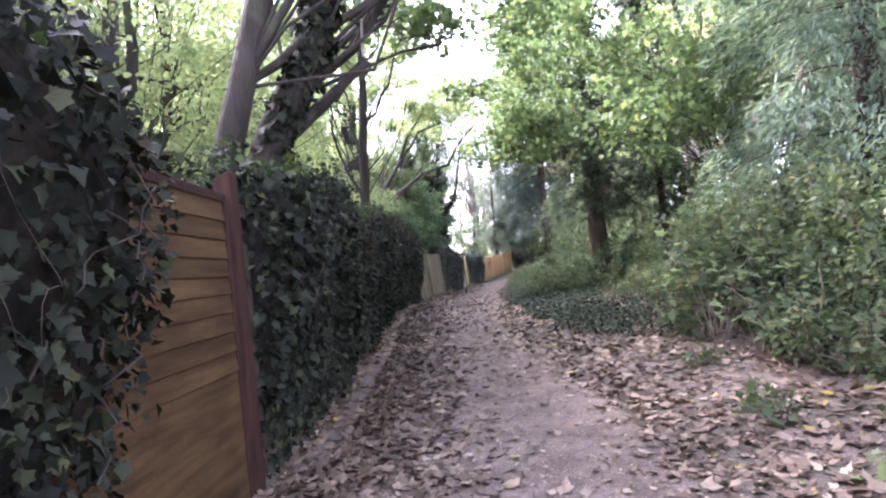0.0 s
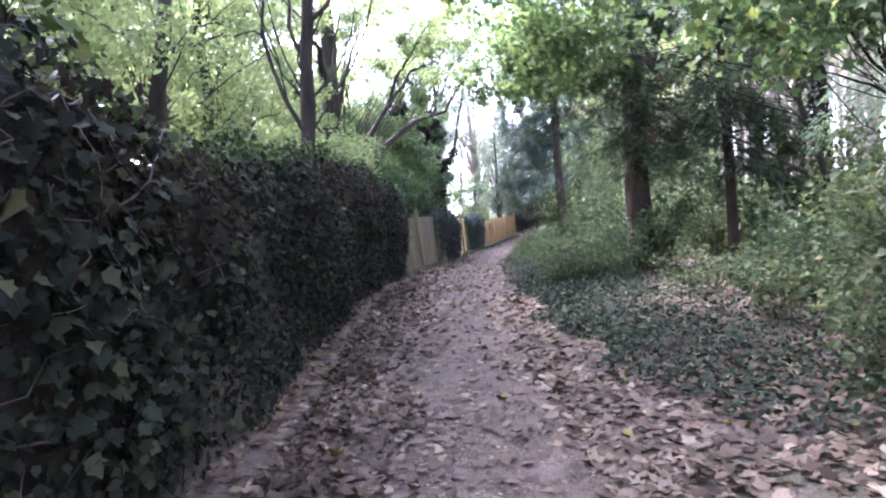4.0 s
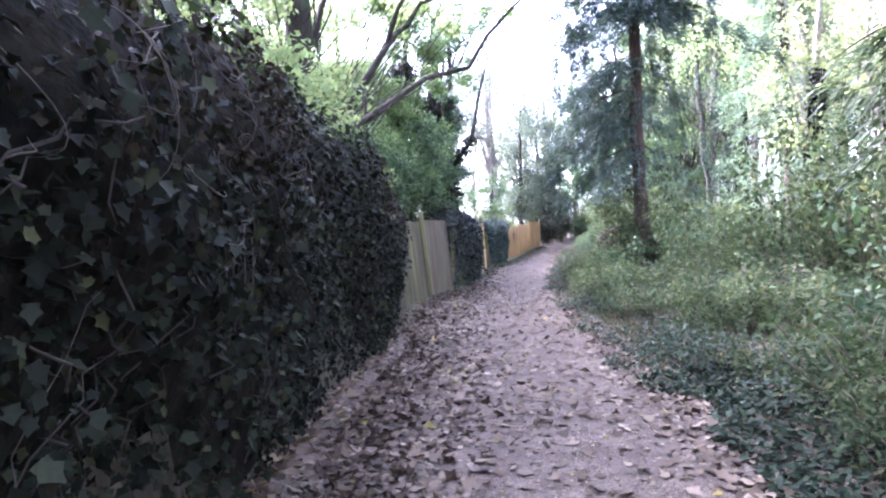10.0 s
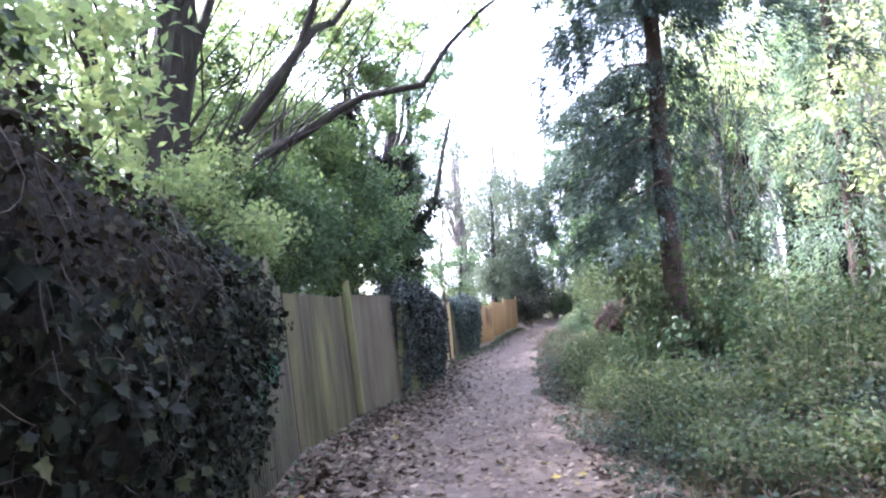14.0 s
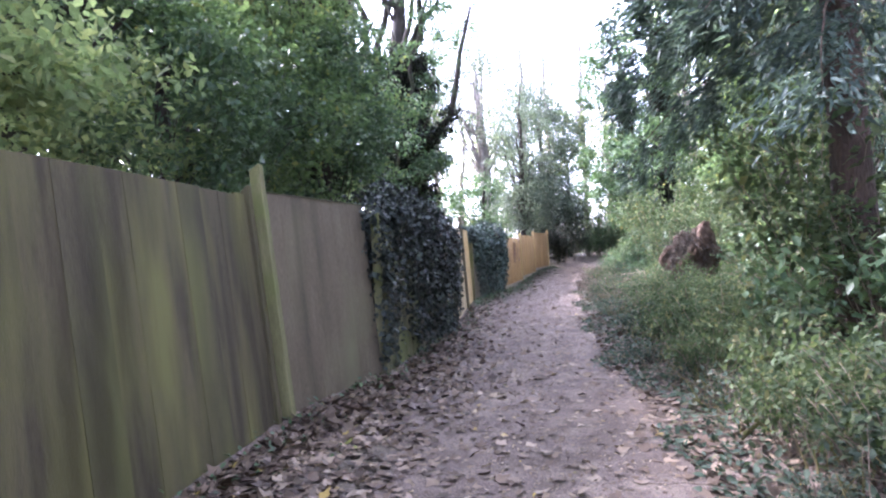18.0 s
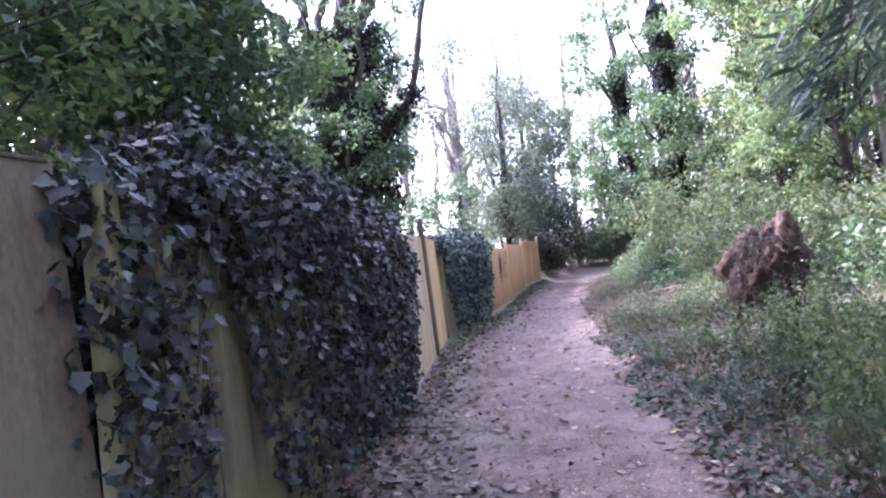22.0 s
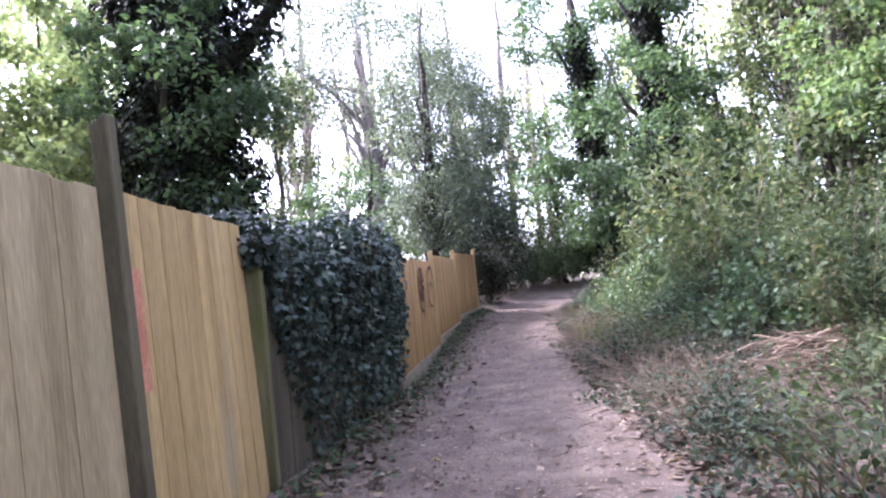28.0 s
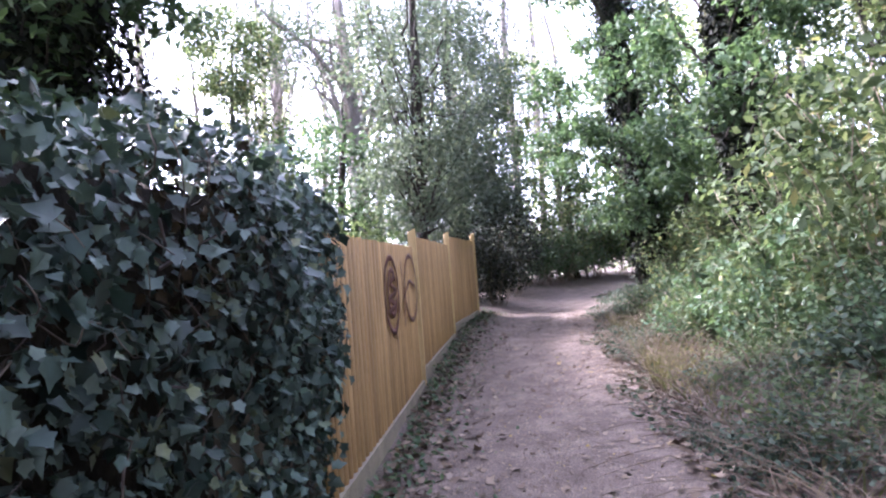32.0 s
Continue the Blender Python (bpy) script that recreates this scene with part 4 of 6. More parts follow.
# gardens on the fence side
broad_tree(-3.8, 31.8, 6, 0.08, (0.3, 0.2), [(0.2, 0.1, 3.7, 1.4, 1.9, 1.6)], DEEP, "leafy dark green shrub tree behind the hanging ivy", BARK, 0.12, 130, None, 4, clumps=40)
broad_tree(-3.4, 6.2, 8, 0.10, (0.3, 0.4), [(0.2, 0.4, 4.8, 2.2, 3.2, 2.2)], LIME, "light green leafy garden tree beyond the ivy", BARK, 0.13, 42, None, 6, clump_r=0.8)
broad_tree(-4.2, 1.2, 8, 0.10, (0.3, 0.4), [(0.2, 0.4, 4.6, 2.2, 2.6, 2.4)], LIME, "light green leafy garden tree beyond the lap fence", BARK, 0.13, 42, None, 6, clump_r=0.8)
broad_tree(-4.1, 27.2, 6, 0.09, (0.3, 0.2), [(0.3, 0.2, 3.1, 1.2, 2.2, 1.3)], DEEP, "dense dark green shrub tree behind the plain fence", BARK, 0.10, 120, None, 4, clumps=44)
broad_tree(-3.7, 19.6, 5, 0.08, (0.3, 0.2), [(0.3, 0.2, 3.5, 1.3, 1.5, 1.4)], LIME, "small leafy garden tree behind the hedge end", BARK, 0.13, 60, None, 4, clumps=36)
broad_tree(-1.0, 10.4, 8.5, 0.10, (0.6, 0.5), [(0.0, 0.8, 6.8, 2.2, 2.2, 1.4)], LIME, "slim grey-trunked tree rising behind the ivy hedge", BARK, 0.12, 90, None, 4, sway=0.05)
broad_tree(-0.55, 2.2, 9, 0.115, (0, 0), [(3.0, 0.6, 6.6, 2.8, 2.8, 1.9)], LIME, "slim leaning tree behind the ivy hedge, bark streaked brown", BARK, 0.11, 110, None, 5, line=[(0, 0, 0), (0.62, -0.05, 1.6), (1.0, 0.0, 2.8), (1.4, 0.1, 4.2), (1.9, 0.3, 6.0), (2.3, 0.4, 7.6)], ivy=(0.8, 2.4, 0.11))
IVY_TREE = broad_tree(-0.45, 2.15, 8.5, 0.15, (0, 0), [(2.2, 3.0, 6.0, 3.0, 3.2, 2.0)], BROAD, "ivy-wrapped leaning tree with a lopped limb above the hedge", BARK, 0.11, 120, MAPLE_SHAPE, 5, ivy=(2.3, 6.5, 0.19), line=[(0, 0, 0), (0.55, 0.25, 1.3), (1.0, 0.45, 2.5), (1.36, 0.6, 3.2), (1.5, 0.7, 3.9), (1.8, 0.95, 5.2), (2.1, 1.2, 7.0)])
part("lopped_limb", tube("lopped_limb", [(0.95, 0.45, 2.35), (1.12, 0.65, 2.55), (1.36, 0.92, 2.85), (1.55, 0.92, 3.0), (1.80, 0.89, 3.16)], [0.085, 0.07, 0.055, 0.05], BARK, 10, 0.07), BARK, IVY_TREE)
part("shoot", tube("shoot", wander((1.76, 0.89, 3.14), (1.80, 1.0, 4.3), 7, 0.05), [0.016, 0.010, 0.005], BARK_PALE, 6), BARK_PALE, IVY_TREE, "thin pale upright shoot")
broad_tree(-5.9, 26.4, 14, 0.40, (1.0, 0.0), [(0.6, -1.5, 10.5, 4.2, 4.2, 2.6), (3.2, 2.0, 9.2, 3.2, 3.4, 2.0), (6.4, 1.0, 8.9, 3.2, 3.4, 1.4), (1.5, -6.0, 9.0, 3.0, 3.6, 1.8)], LIME, "large spreading oak with thick dark limbs", BARK, 0.15, 70, None, 2, clumps=60)
MASSED = broad_tree(-5.0, 44.4, 14, 0.4, (0.4, 0.5), [(0.2, 0.0, 9.8, 3.6, 3.4, 3.2), (0.3, -0.5, 5.0, 1.9, 1.9, 2.5), (1.4, -1.5, 12.4, 3.6, 3.0, 2.2)], DEEP, "tall tree trunk massed with dark ivy", BARK, 0.15, 84, None, 5, ivy=(0.5, 8.5, 1.25))
for dx, dy, dz in ((-3.2, 0.4, 12.5), (-1.6, -0.8, 13.5), (0.9, 0.2, 14.5), (2.2, -0.6, 13.0), (-2.6, -0.4, 9.8)):
    part("limb", tube("limb", wander((0.2 * dx / 3, 0.0, 6.0), (dx, dy, dz), 14, 0.42), [0.20, 0.15, 0.10, 0.05], BARK, 8, 0.06), BARK, MASSED)
for x, y, h in ((-6.5, 63.5, 20), (-0.6, 66.5, 21), (3.4, 66.0, 20), (-10.5, 60.0, 17)):
    thin_tree = broad_tree(x, y, h, 0.15, (0.3, 0.2), [(0.1, 0.0, h * 0.62, 2.6, 2.4, h * 0.30)], BLUISH, "far thin tree with sparse leaves against the sky", BARK_PALE, 0.15, 9, None, 14, clumps=170, clump_r=0.7, sway=0.04, group="sparse far trees")
for x, y, turn, tall in ((-3.8, 72.0, 40, 1.35), (1.6, 75.0, 130, 1.45), (-8.4, 70.0, 250, 1.3), (5.6, 73.0, 310, 1.35)):
    copy_thing(thin_tree, pose(x, y, gz(x, y) - 0.05, 0, 0, turn) @ Matrix.Diagonal((1.1, 1.1, tall, 1)))
part("arm", tube("arm", [(0.1, 0.0, 4.6), (0.9, -0.5, 5.0), (1.7, -0.9, 5.3), (2.3, -1.2, 5.9), (2.55, -1.3, 6.9), (2.75, -1.3, 8.0), (3.2, -1.2, 9.6)], [0.16, 0.13, 0.11, 0.09, 0.05], BARK, 8, 0.06), BARK, MASSED, "bent bare arm curving upward")
arm_at = np.array([(0.4, -0.2, 4.8), (0.9, -0.5, 5.0), (1.4, -0.75, 5.2), (1.9, -1.0, 5.5), (2.3, -1.2, 6.0)])
part("ivy", leaves("ivy", clumped(arm_at, 0.42, 300, 0.7), (0.3, -0.6, 0.6), 0.14, KITE_SHAPE, IVY, 0.6, 0.8), IVY, MASSED, "dark ivy hanging from the bent arm")
# the third crown is added to keep the sun off the opposite verge
broad_tree(-4.8, 34.0, 11, 0.20, (0.8, 1.0), [(0.0, 0.0, 4.4, 2.2, 2.8, 2.4), (0.5, -2.0, 7.5, 3.0, 3.0, 2.4), (-1.6, 1.5, 7.0, 2.2, 2.4, 1.6)], BROAD, "dense green garden tree behind the fence", BARK, 0.13, 150, None, 5, ivy=(0.5, 8.0, 0.5))
broad_tree(-4.4, 24.0, 6.5, 0.12, (0.3, 0.3), [(0.3, 1.2, 3.0, 1.4, 2.4, 1.2)], LIME, "leafy light green shrub tree behind weathered fence", BARK, 0.11, 90, None, 5)
broad_tree(-4.6, 29.2, 7.0, 0.12, (0.3, 0.3), [(0.2, 0.4, 3.5, 1.9, 2.8, 1.7)], BROAD, "dense green shrub tree behind mossy fence", BARK, 0.11, 120, None, 5)
broad_tree(-7.5, 30.0, 9, 0.15, (0.3, 0.3), [(0.2, 0.4, 5.0, 3.0, 4.0, 3.4)], LIME, "bright backlit garden tree", BARK, 0.14, 150, None, 5)
broad_tree(-6.8, 21.0, 8, 0.15, (0.3, 0.3), [(0.2, 0.4, 5.4, 2.8, 4.0, 3.2)], LIME, "bright backlit garden tree behind weathered fence", BARK, 0.13, 140, None, 5)
broad_tree(-5.5, 14.0, 11, 0.18, (0.8, 1.0), [(0.5, 0.5, 6.6, 3.6, 3.8, 3.4)], LIME, "leafy garden tree behind the ivy hedge", BARK, 0.13, 60, None, 5)
broad_tree(-5.0, 8.0, 11, 0.18, (0.8, 1.0), [(0.5, 0.5, 6.6, 3.6, 3.6, 3.4)], LIME, "leafy light green garden tree behind the ivy hedge", BARK, 0.13, 60, None, 5)
broad_tree(-2.8, 59.8, 13.5, 0.32, (-0.4, 1.0), [(0.0, 0.5, 10.5, 4.6, 3.4, 4.2)], BLUISH, "slender pale-barked tree with a thin open crown", BARK_PALE, 0.14, 46, None, 18, clumps=200, sway=0.03, clump_r=0.95)
broad_tree(0.5, 59.0, 11, 0.14, (0.2, 0.6), [(0.0, 0.0, 6.6, 2.4, 2.4, 3.6), (0.2, -0.6, 3.0, 2.0, 1.8, 2.0)], BLUISH, "dusky open-leaved tree beyond the fence", BARK, 0.14, 66, None, 8, clumps=120, clump_r=0.9)
broad_tree(-0.45, 50.2, 9.5, 0.10, (0.2, 0.3), [(0.0, 0.0, 5.6, 1.7, 1.7, 2.6), (0.1, 0.0, 2.9, 1.4, 1.5, 1.2)], BLUISH, "dusky thin-stemmed tree behind the golden fence", BARK, 0.11, 34, None, 9, clumps=110, clump_r=0.5)
broad_tree(-2.6, 53.5, 6, 0.10, (0.2, 0.3), [(0.0, 0.0, 3.2, 2.2, 2.6, 1.6)], DEEP, "low garden tree behind the golden fence", BARK, 0.14, 80, None, 5)
broad_tree(-8.0, 47.0, 10, 0.2, (0.3, 0.3), [(0.2, 0.4, 6.0, 2.6, 4.0, 3.6), (0.6, -1.0, 3.6, 2.4, 2.8, 2.0)], LIME, "bright garden tree beyond the fence", BARK, 0.16, 130, None, 5)
# woodland side
conifer(7.4, 6.6, 11, 0.18, "large drooping spruce beside the lane", NEEDLE, BARK_RED, 1.9, 3.6, 80, 0.26, 620, 0.17, hang=0.30, bare=0.05)
conifer(8.6, 11.5, 12, 0.20, "tall drooping spruce in the wood edge", NEEDLE, BARK_RED, 2.6, 2.4, 50, 0.30, 420, 0.16, hang=0.25, bare=0.05)
conifer(4.43, 15.75, 11, 0.22, "dark conifer with a bare reddish trunk foot", CONIFER, BARK_RED, 2.3, 1.3, 80, 0.30, 400, 0.16, name="conifer_tree", bare=0.0, hang=0.16)
conifer(6.2, 15.4, 10, 0.09, "dark conifer with low dead boughs", CONIFER, BARK_RED, 1.9, 1.5, 56, 0.24, 460, 0.18, name="conifer_tree", bare=0.0, hang=0.16)
conifer(3.3, 27.9, 14.5, 0.17, "drooping blue-grey spruce with a bare lower trunk", SPRUCE_BLUE, BARK_RED, 3.7, 4.0, 112, 0.58, 1550, 0.135, hang=0.20, bare=0.0, tier=0.75, taper=0.75, gap=(-0.65, 1.35, 7.2))
conifer(8.2, 31.5, 13, 0.18, "pale weeping spruce deeper in the wood", NEEDLE, BARK_RED, 2.2, 2.6, 60, 0.30, 420, 0.17, hang=0.34, bare=0.05)
rusty = [o for o in scene.objects if o.name.startswith("conifer_tree")][0]
part("dead_foliage", leaves("dead_foliage", clumped(np.column_stack([rng.normal(size=26) * 0.55, rng.normal(size=26) * 0.55, rng.uniform(2.4, 4.4, 26)]), 0.28, 90, 0.7), (0, -0.3, 0.7), 0.11, SPRIG_SHAPE, LITTER_DARK, 0.7, 0.8), LITTER_DARK, rusty, "rusty brown dead sprays round the trunk")
broad_tree(5.7, 49.5, 13, 0.20, (-0.3, 0.5), [(0.0, 0.0, 9.5, 2.8, 2.8, 3.0), (-0.5, -0.4, 4.2, 2.4, 2.2, 2.6)], DEEP, "tall ivy-clad woodland tree", BARK, 0.16, 80, None, 5, ivy=(0.5, 9.5, 0.42))
broad_tree(4.9, 53.5, 13, 0.20, (-0.5, 0.5), [(0.0, 0.0, 9.0, 2.6, 2.6, 3.0), (-0.6, -0.4, 4.0, 2.2, 2.2, 2.4)], DEEP, "tall ivy-clad woodland tree", BARK, 0.16, 80, None, 5, ivy=(0.5, 9.0, 0.42))
broad_tree(7.8, 42.0, 12, 0.12, (-1.5, -0.5), [(-0.8, 0.0, 8.0, 3.0, 3.4, 3.0), (-0.8, 0.0, 4.0, 2.0, 2.6, 2.2)], BROAD, "green woodland tree leaning to the lane", BARK, 0.15, 95, None, 5)
broad_tree(6.6, 34.5, 12, 0.09, (-0.6, 0.5), [(-0.4, 0.0, 8.5, 2.6, 2.6, 2.8)], LIME, "slim green woodland tree with ragged crown", BARK, 0.14, 40, None, 5)
broad_tree(7.2, 9.5, 8.5, 0.06, (-2.2, 0.0), [(-2.6, -0.5, 5.6, 2.6, 3.2, 1.2), (-2.0, -1.2, 3.5, 1.3, 1.5, 1.0)], BROAD, "broad-leaved sapling reaching over the lane", BARK, 0.12, 36, MAPLE_SHAPE, 4)
broad_tree(7.4, 13.4, 8, 0.05, (-2.0, 0.6), [(-4.0, -0.2, 5.4, 2.4, 2.8, 1.0), (-4.7, 1.2, 4.3, 1.7, 1.8, 0.6)], BROAD, "broad-leaved sapling with bright leaves over the lane", BARK, 0.13, 40, MAPLE_SHAPE, 4)

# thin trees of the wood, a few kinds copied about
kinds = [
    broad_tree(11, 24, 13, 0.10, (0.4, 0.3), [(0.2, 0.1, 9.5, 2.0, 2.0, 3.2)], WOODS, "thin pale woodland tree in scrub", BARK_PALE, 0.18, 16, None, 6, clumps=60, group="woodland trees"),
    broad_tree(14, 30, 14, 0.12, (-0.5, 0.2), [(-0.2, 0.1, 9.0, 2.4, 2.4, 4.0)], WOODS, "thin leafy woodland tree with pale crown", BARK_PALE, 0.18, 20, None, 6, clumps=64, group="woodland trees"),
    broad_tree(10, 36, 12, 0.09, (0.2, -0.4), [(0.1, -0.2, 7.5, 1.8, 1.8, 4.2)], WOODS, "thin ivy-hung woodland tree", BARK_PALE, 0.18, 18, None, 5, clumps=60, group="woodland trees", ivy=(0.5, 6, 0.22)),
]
wood = np.random.default_rng(11)
spots = [(9, 20), (12, 19), (8, 29), (12, 34), (17, 34), (12, 42), (8.5, 46), (11, 50), (14, 48), (18, 44), (8, 55), (11, 58), (15, 56), (5, 64), (9, 66), (13, 66), (1.5, 70), (-3, 70), (-8, 66), (18, 20), (14, 14), (12, 8), (16, 5), (12, 0), (19, 52), (21, 30), (22, 40), (20, 12)]
for i, (x, y) in enumerate(spots):
    s = wood.uniform(0.85, 1.25)
    c = copy_thing(kinds[i % 3], pose(x, y, gz(x, y) - 0.05, 0, 0, wood.uniform(0, 360)) @ Matrix.Diagonal((s, s, s, 1)))
    c.scale = (s, s, s)
for i, (x, y) in enumerate([(-9, 12), (-10, 20), (-11, 28), (-12, 38), (-9, 5), (-7, -2), (-12, 46), (-14, 56), (-9, 60), (-13, 16), (-5, 66)]):
    s = wood.uniform(0.8, 1.1)
    c = copy_thing(kinds[(1, 1, 0)[i % 3]], pose(x, y, gz(x, y) - 0.05, 0, 0, wood.uniform(0, 360)))
    c.scale = (s * 1.2, s * 1.2, s)

thick = broad_tree(7.5, 46.0, 8.5, 0.09, (0.3, 0.2), [(0, 0, 1.9, 1.9, 1.9, 1.8), (0.2, 0, 4.8, 2.0, 2.0, 2.2), (0, 0, 7.4, 1.5, 1.5, 1.5)], SHRUB, "dense leafy young tree in the wood edge", BARK, 0.15, 42, None, 3, clumps=44, group="thicket trees")
thick_b = broad_tree(8.6, 52.5, 7.5, 0.08, (-0.3, 0.2), [(0, 0, 1.8, 1.8, 1.8, 1.7), (-0.2, 0, 4.6, 1.9, 1.9, 2.2)], BROAD, "dense bright green young tree in the wood edge", BARK, 0.15, 46, None, 3, clumps=44, group="thicket trees")
for i, (x, y, s) in enumerate([(9.5, 44, 1.1), (6.9, 55.5, 1.0), (10.5, 48, 1.3), (8.5, 57.5, 1.1), (11.5, 54, 1.3), (5.2, 63, 1.2), (2.2, 63.5, 1.1), (-1.2, 64, 1.1), (8.2, 62.5, 1.3), (11.5, 61, 1.3), (14, 44, 1.0), (14.5, 20, 0.8), (10.5, 13.5, 1.1), (11, 7.5, 1.2), (10.2, 3, 1.1), (12, -1, 1.3), (-6.5, 58, 1.1), (-8.5, 40, 1.2), (-9, 34, 1.2), (-8, 2, 1.2), (-7.0, -3, 1.2)] ):
    c = copy_thing((thick, thick_b)[i % 2], pose(x, y, gz(x, min(y, 64)) - 0.05, 0, 0, 71 * i))
    c.scale = (s, s, s)

# tall garden trees whose thin bright crowns close the sky over the fences
tall_a = broad_tree(-8.5, 17.0, 14, 0.16, (0.8, 0.2), [(0.6, 0.0, 9.8, 3.0, 3.0, 2.8), (0.2, 0.3, 6.0, 2.6, 2.8, 2.2)], LIME, "tall thin-crowned garden tree with bright leaves", BARK, 0.16, 34, None, 7, clumps=90, group="garden trees", clump_r=0.75)
tall_b = broad_tree(-9.5, 33.0, 15, 0.18, (-0.4, 0.5), [(0.3, 0.2, 10.6, 3.2, 3.2, 3.0), (-0.2, 0.2, 6.4, 2.8, 2.6, 2.4)], LIME, "tall open-crowned garden tree with dark boughs", BARK, 0.16, 34, None, 8, clumps=90, group="garden trees", clump_r=0.75)
for i, (x, y, s) in enumerate([(-6.0, 4.5, 0.95), (-7.5, 9.0, 1.05), (-5.6, 12.0, 0.9), (-11.0, 13.0, 1.15), (-6.5, 18.5, 0.9), (-12.0, 21.5, 1.15), (-9.0, 25.0, 1.05), (-13.5, 29.0, 1.2), (-8.2, 38.5, 0.95), (-12.0, 42.0, 1.1), (-9.5, 50.0, 0.95), (-14.0, 36.0, 1.2), (-3.4, -0.5, 0.8), (-8.0, 0.0, 1.1), (-15.0, 50.0, 1.1), (-11.0, 5.0, 1.2)]):
    c = copy_thing((tall_a, tall_b)[i % 2], pose(x, y, gz(x, y) - 0.05, 0, 0, 83 * i))
    c.scale = (s, s, s)
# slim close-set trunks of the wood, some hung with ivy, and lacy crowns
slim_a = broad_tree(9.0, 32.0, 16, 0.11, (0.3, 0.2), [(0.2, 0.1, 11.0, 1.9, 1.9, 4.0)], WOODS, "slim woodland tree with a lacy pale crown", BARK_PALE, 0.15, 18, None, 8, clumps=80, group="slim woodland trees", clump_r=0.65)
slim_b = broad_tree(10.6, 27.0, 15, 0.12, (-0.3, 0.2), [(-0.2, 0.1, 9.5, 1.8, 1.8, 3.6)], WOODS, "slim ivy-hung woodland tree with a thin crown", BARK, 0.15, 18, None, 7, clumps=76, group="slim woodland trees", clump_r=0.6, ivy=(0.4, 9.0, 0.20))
wood2 = np.random.default_rng(23)
for i in range(64):
    y = wood2.uniform(17, 64)
    x = float(lane_x(y)) + 7.0 + 15.0 * (i / 64.0) + wood2.uniform(-1.2, 1.2)
    s = wood2.uniform(0.8, 1.2)
    c = copy_thing((slim_a, slim_a, slim_b)[i % 3], pose(x, y, gz(x, y) - 0.05, 0, 0, wood2.uniform(0, 360)))
    c.scale = (s, s, s)

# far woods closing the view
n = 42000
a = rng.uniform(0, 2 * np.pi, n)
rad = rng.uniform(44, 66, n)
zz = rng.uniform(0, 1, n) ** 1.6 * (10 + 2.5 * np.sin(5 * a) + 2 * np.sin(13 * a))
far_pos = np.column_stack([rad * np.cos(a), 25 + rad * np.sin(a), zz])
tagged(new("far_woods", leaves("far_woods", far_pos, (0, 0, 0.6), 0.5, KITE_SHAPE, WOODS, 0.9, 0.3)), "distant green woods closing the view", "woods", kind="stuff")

# ---------------------------------------------------------------- undergrowth
def bush(name, place, rx, ry, h, mat, label, leaf=0.07, count=900, shape=None, stems=14, group="", category="bush", open_=0.55):
    ob = thing(name, place, label, category, group)
    cc, stalks = [], []
    for i in range(stems):
        a = rng.uniform(0, 2 * np.pi)
        rr = rng.uniform(0.2, 1.0) ** 0.6
        tip = np.array([rx * rr * np.cos(a), ry * rr * np.sin(a), h * rng.uniform(0.35, 1.0) * (1.1 - 0.45 * rr)])
        base = np.array([rx * 0.35 * np.cos(a) * rr, ry * 0.35 * np.sin(a) * rr, -0.03])
        line = wander(base, tip, 6, 0.2, -0.12)
        stalks.append((line, [0.010, 0.003]))
        cc.append(line[2:])
    part("stem_tangle", tubes("stem_tangle", stalks, TWIG, 3), TWIG, ob)
    cc = np.vstack(cc)
    per = max(2, count // len(cc))
    p = clumped(cc, open_ * min(rx, ry, h) * 0.55, per, 0.8)
    p[:, 2] = np.abs(p[:, 2])
    part("foliage", leaves("foliage", p, (0, 0, 0.9), leaf, shape or KITE_SHAPE, mat, 0.6, 0.35), mat, ob)
    return ob


bush_a = bush("bramble_bush", (4.0, 20, gz(4, 20)), 0.9, 0.9, 1.15, SHRUB, "tangled green bramble bush on the verge", 0.085, 1500, stems=18, group="verge bushes", open_=0.42)
bush_b = bush("bramble_bush", (3.6, 23, gz(3.6, 23)), 0.8, 1.0, 0.7, BRAMBLE, "low leafy bramble bush on the verge", 0.08, 1200, stems=16, group="verge bushes", open_=0.42)
bush_c = bush("tall_bush", (6.0, 36, gz(6, 36)), 1.3, 1.3, 2.5, SHRUB, "tall leafy green bush at the wood edge", 0.11, 2400, stems=26, group="wood edge bushes", open_=0.4)
bush_d = bush("tall_bush", (7.0, 40, gz(7, 40)), 1.2, 1.4, 1.7, DEEP, "tall dark green bush at the wood edge", 0.11, 1800, stems=24, group="wood edge bushes", open_=0.4)
ub = np.random.default_rng(5)
verge_a = bush("verge_plant", (2.2, 24.0, gz(2.2, 24.0)), 0.45, 0.45, 0.42, BRAMBLE, "low leafy bramble sprawling at the lane edge", 0.06, 620, stems=12, group="verge plants", category="plant", open_=0.8)
verge_b = bush("verge_plant", (2.0, 28.0, gz(2.0, 28.0)), 0.5, 0.4, 0.6, SHRUB, "loose green nettle clump at the lane edge", 0.06, 620, stems=14, group="verge plants", category="plant", open_=0.7)
verge_c = bush("verge_plant", (2.4, 31.0, gz(2.4, 31.0)), 0.6, 0.6, 0.85, SHRUB, "leafy green weeds and stems on the verge", 0.065, 900, stems=18, group="verge plants", category="plant", open_=0.7)
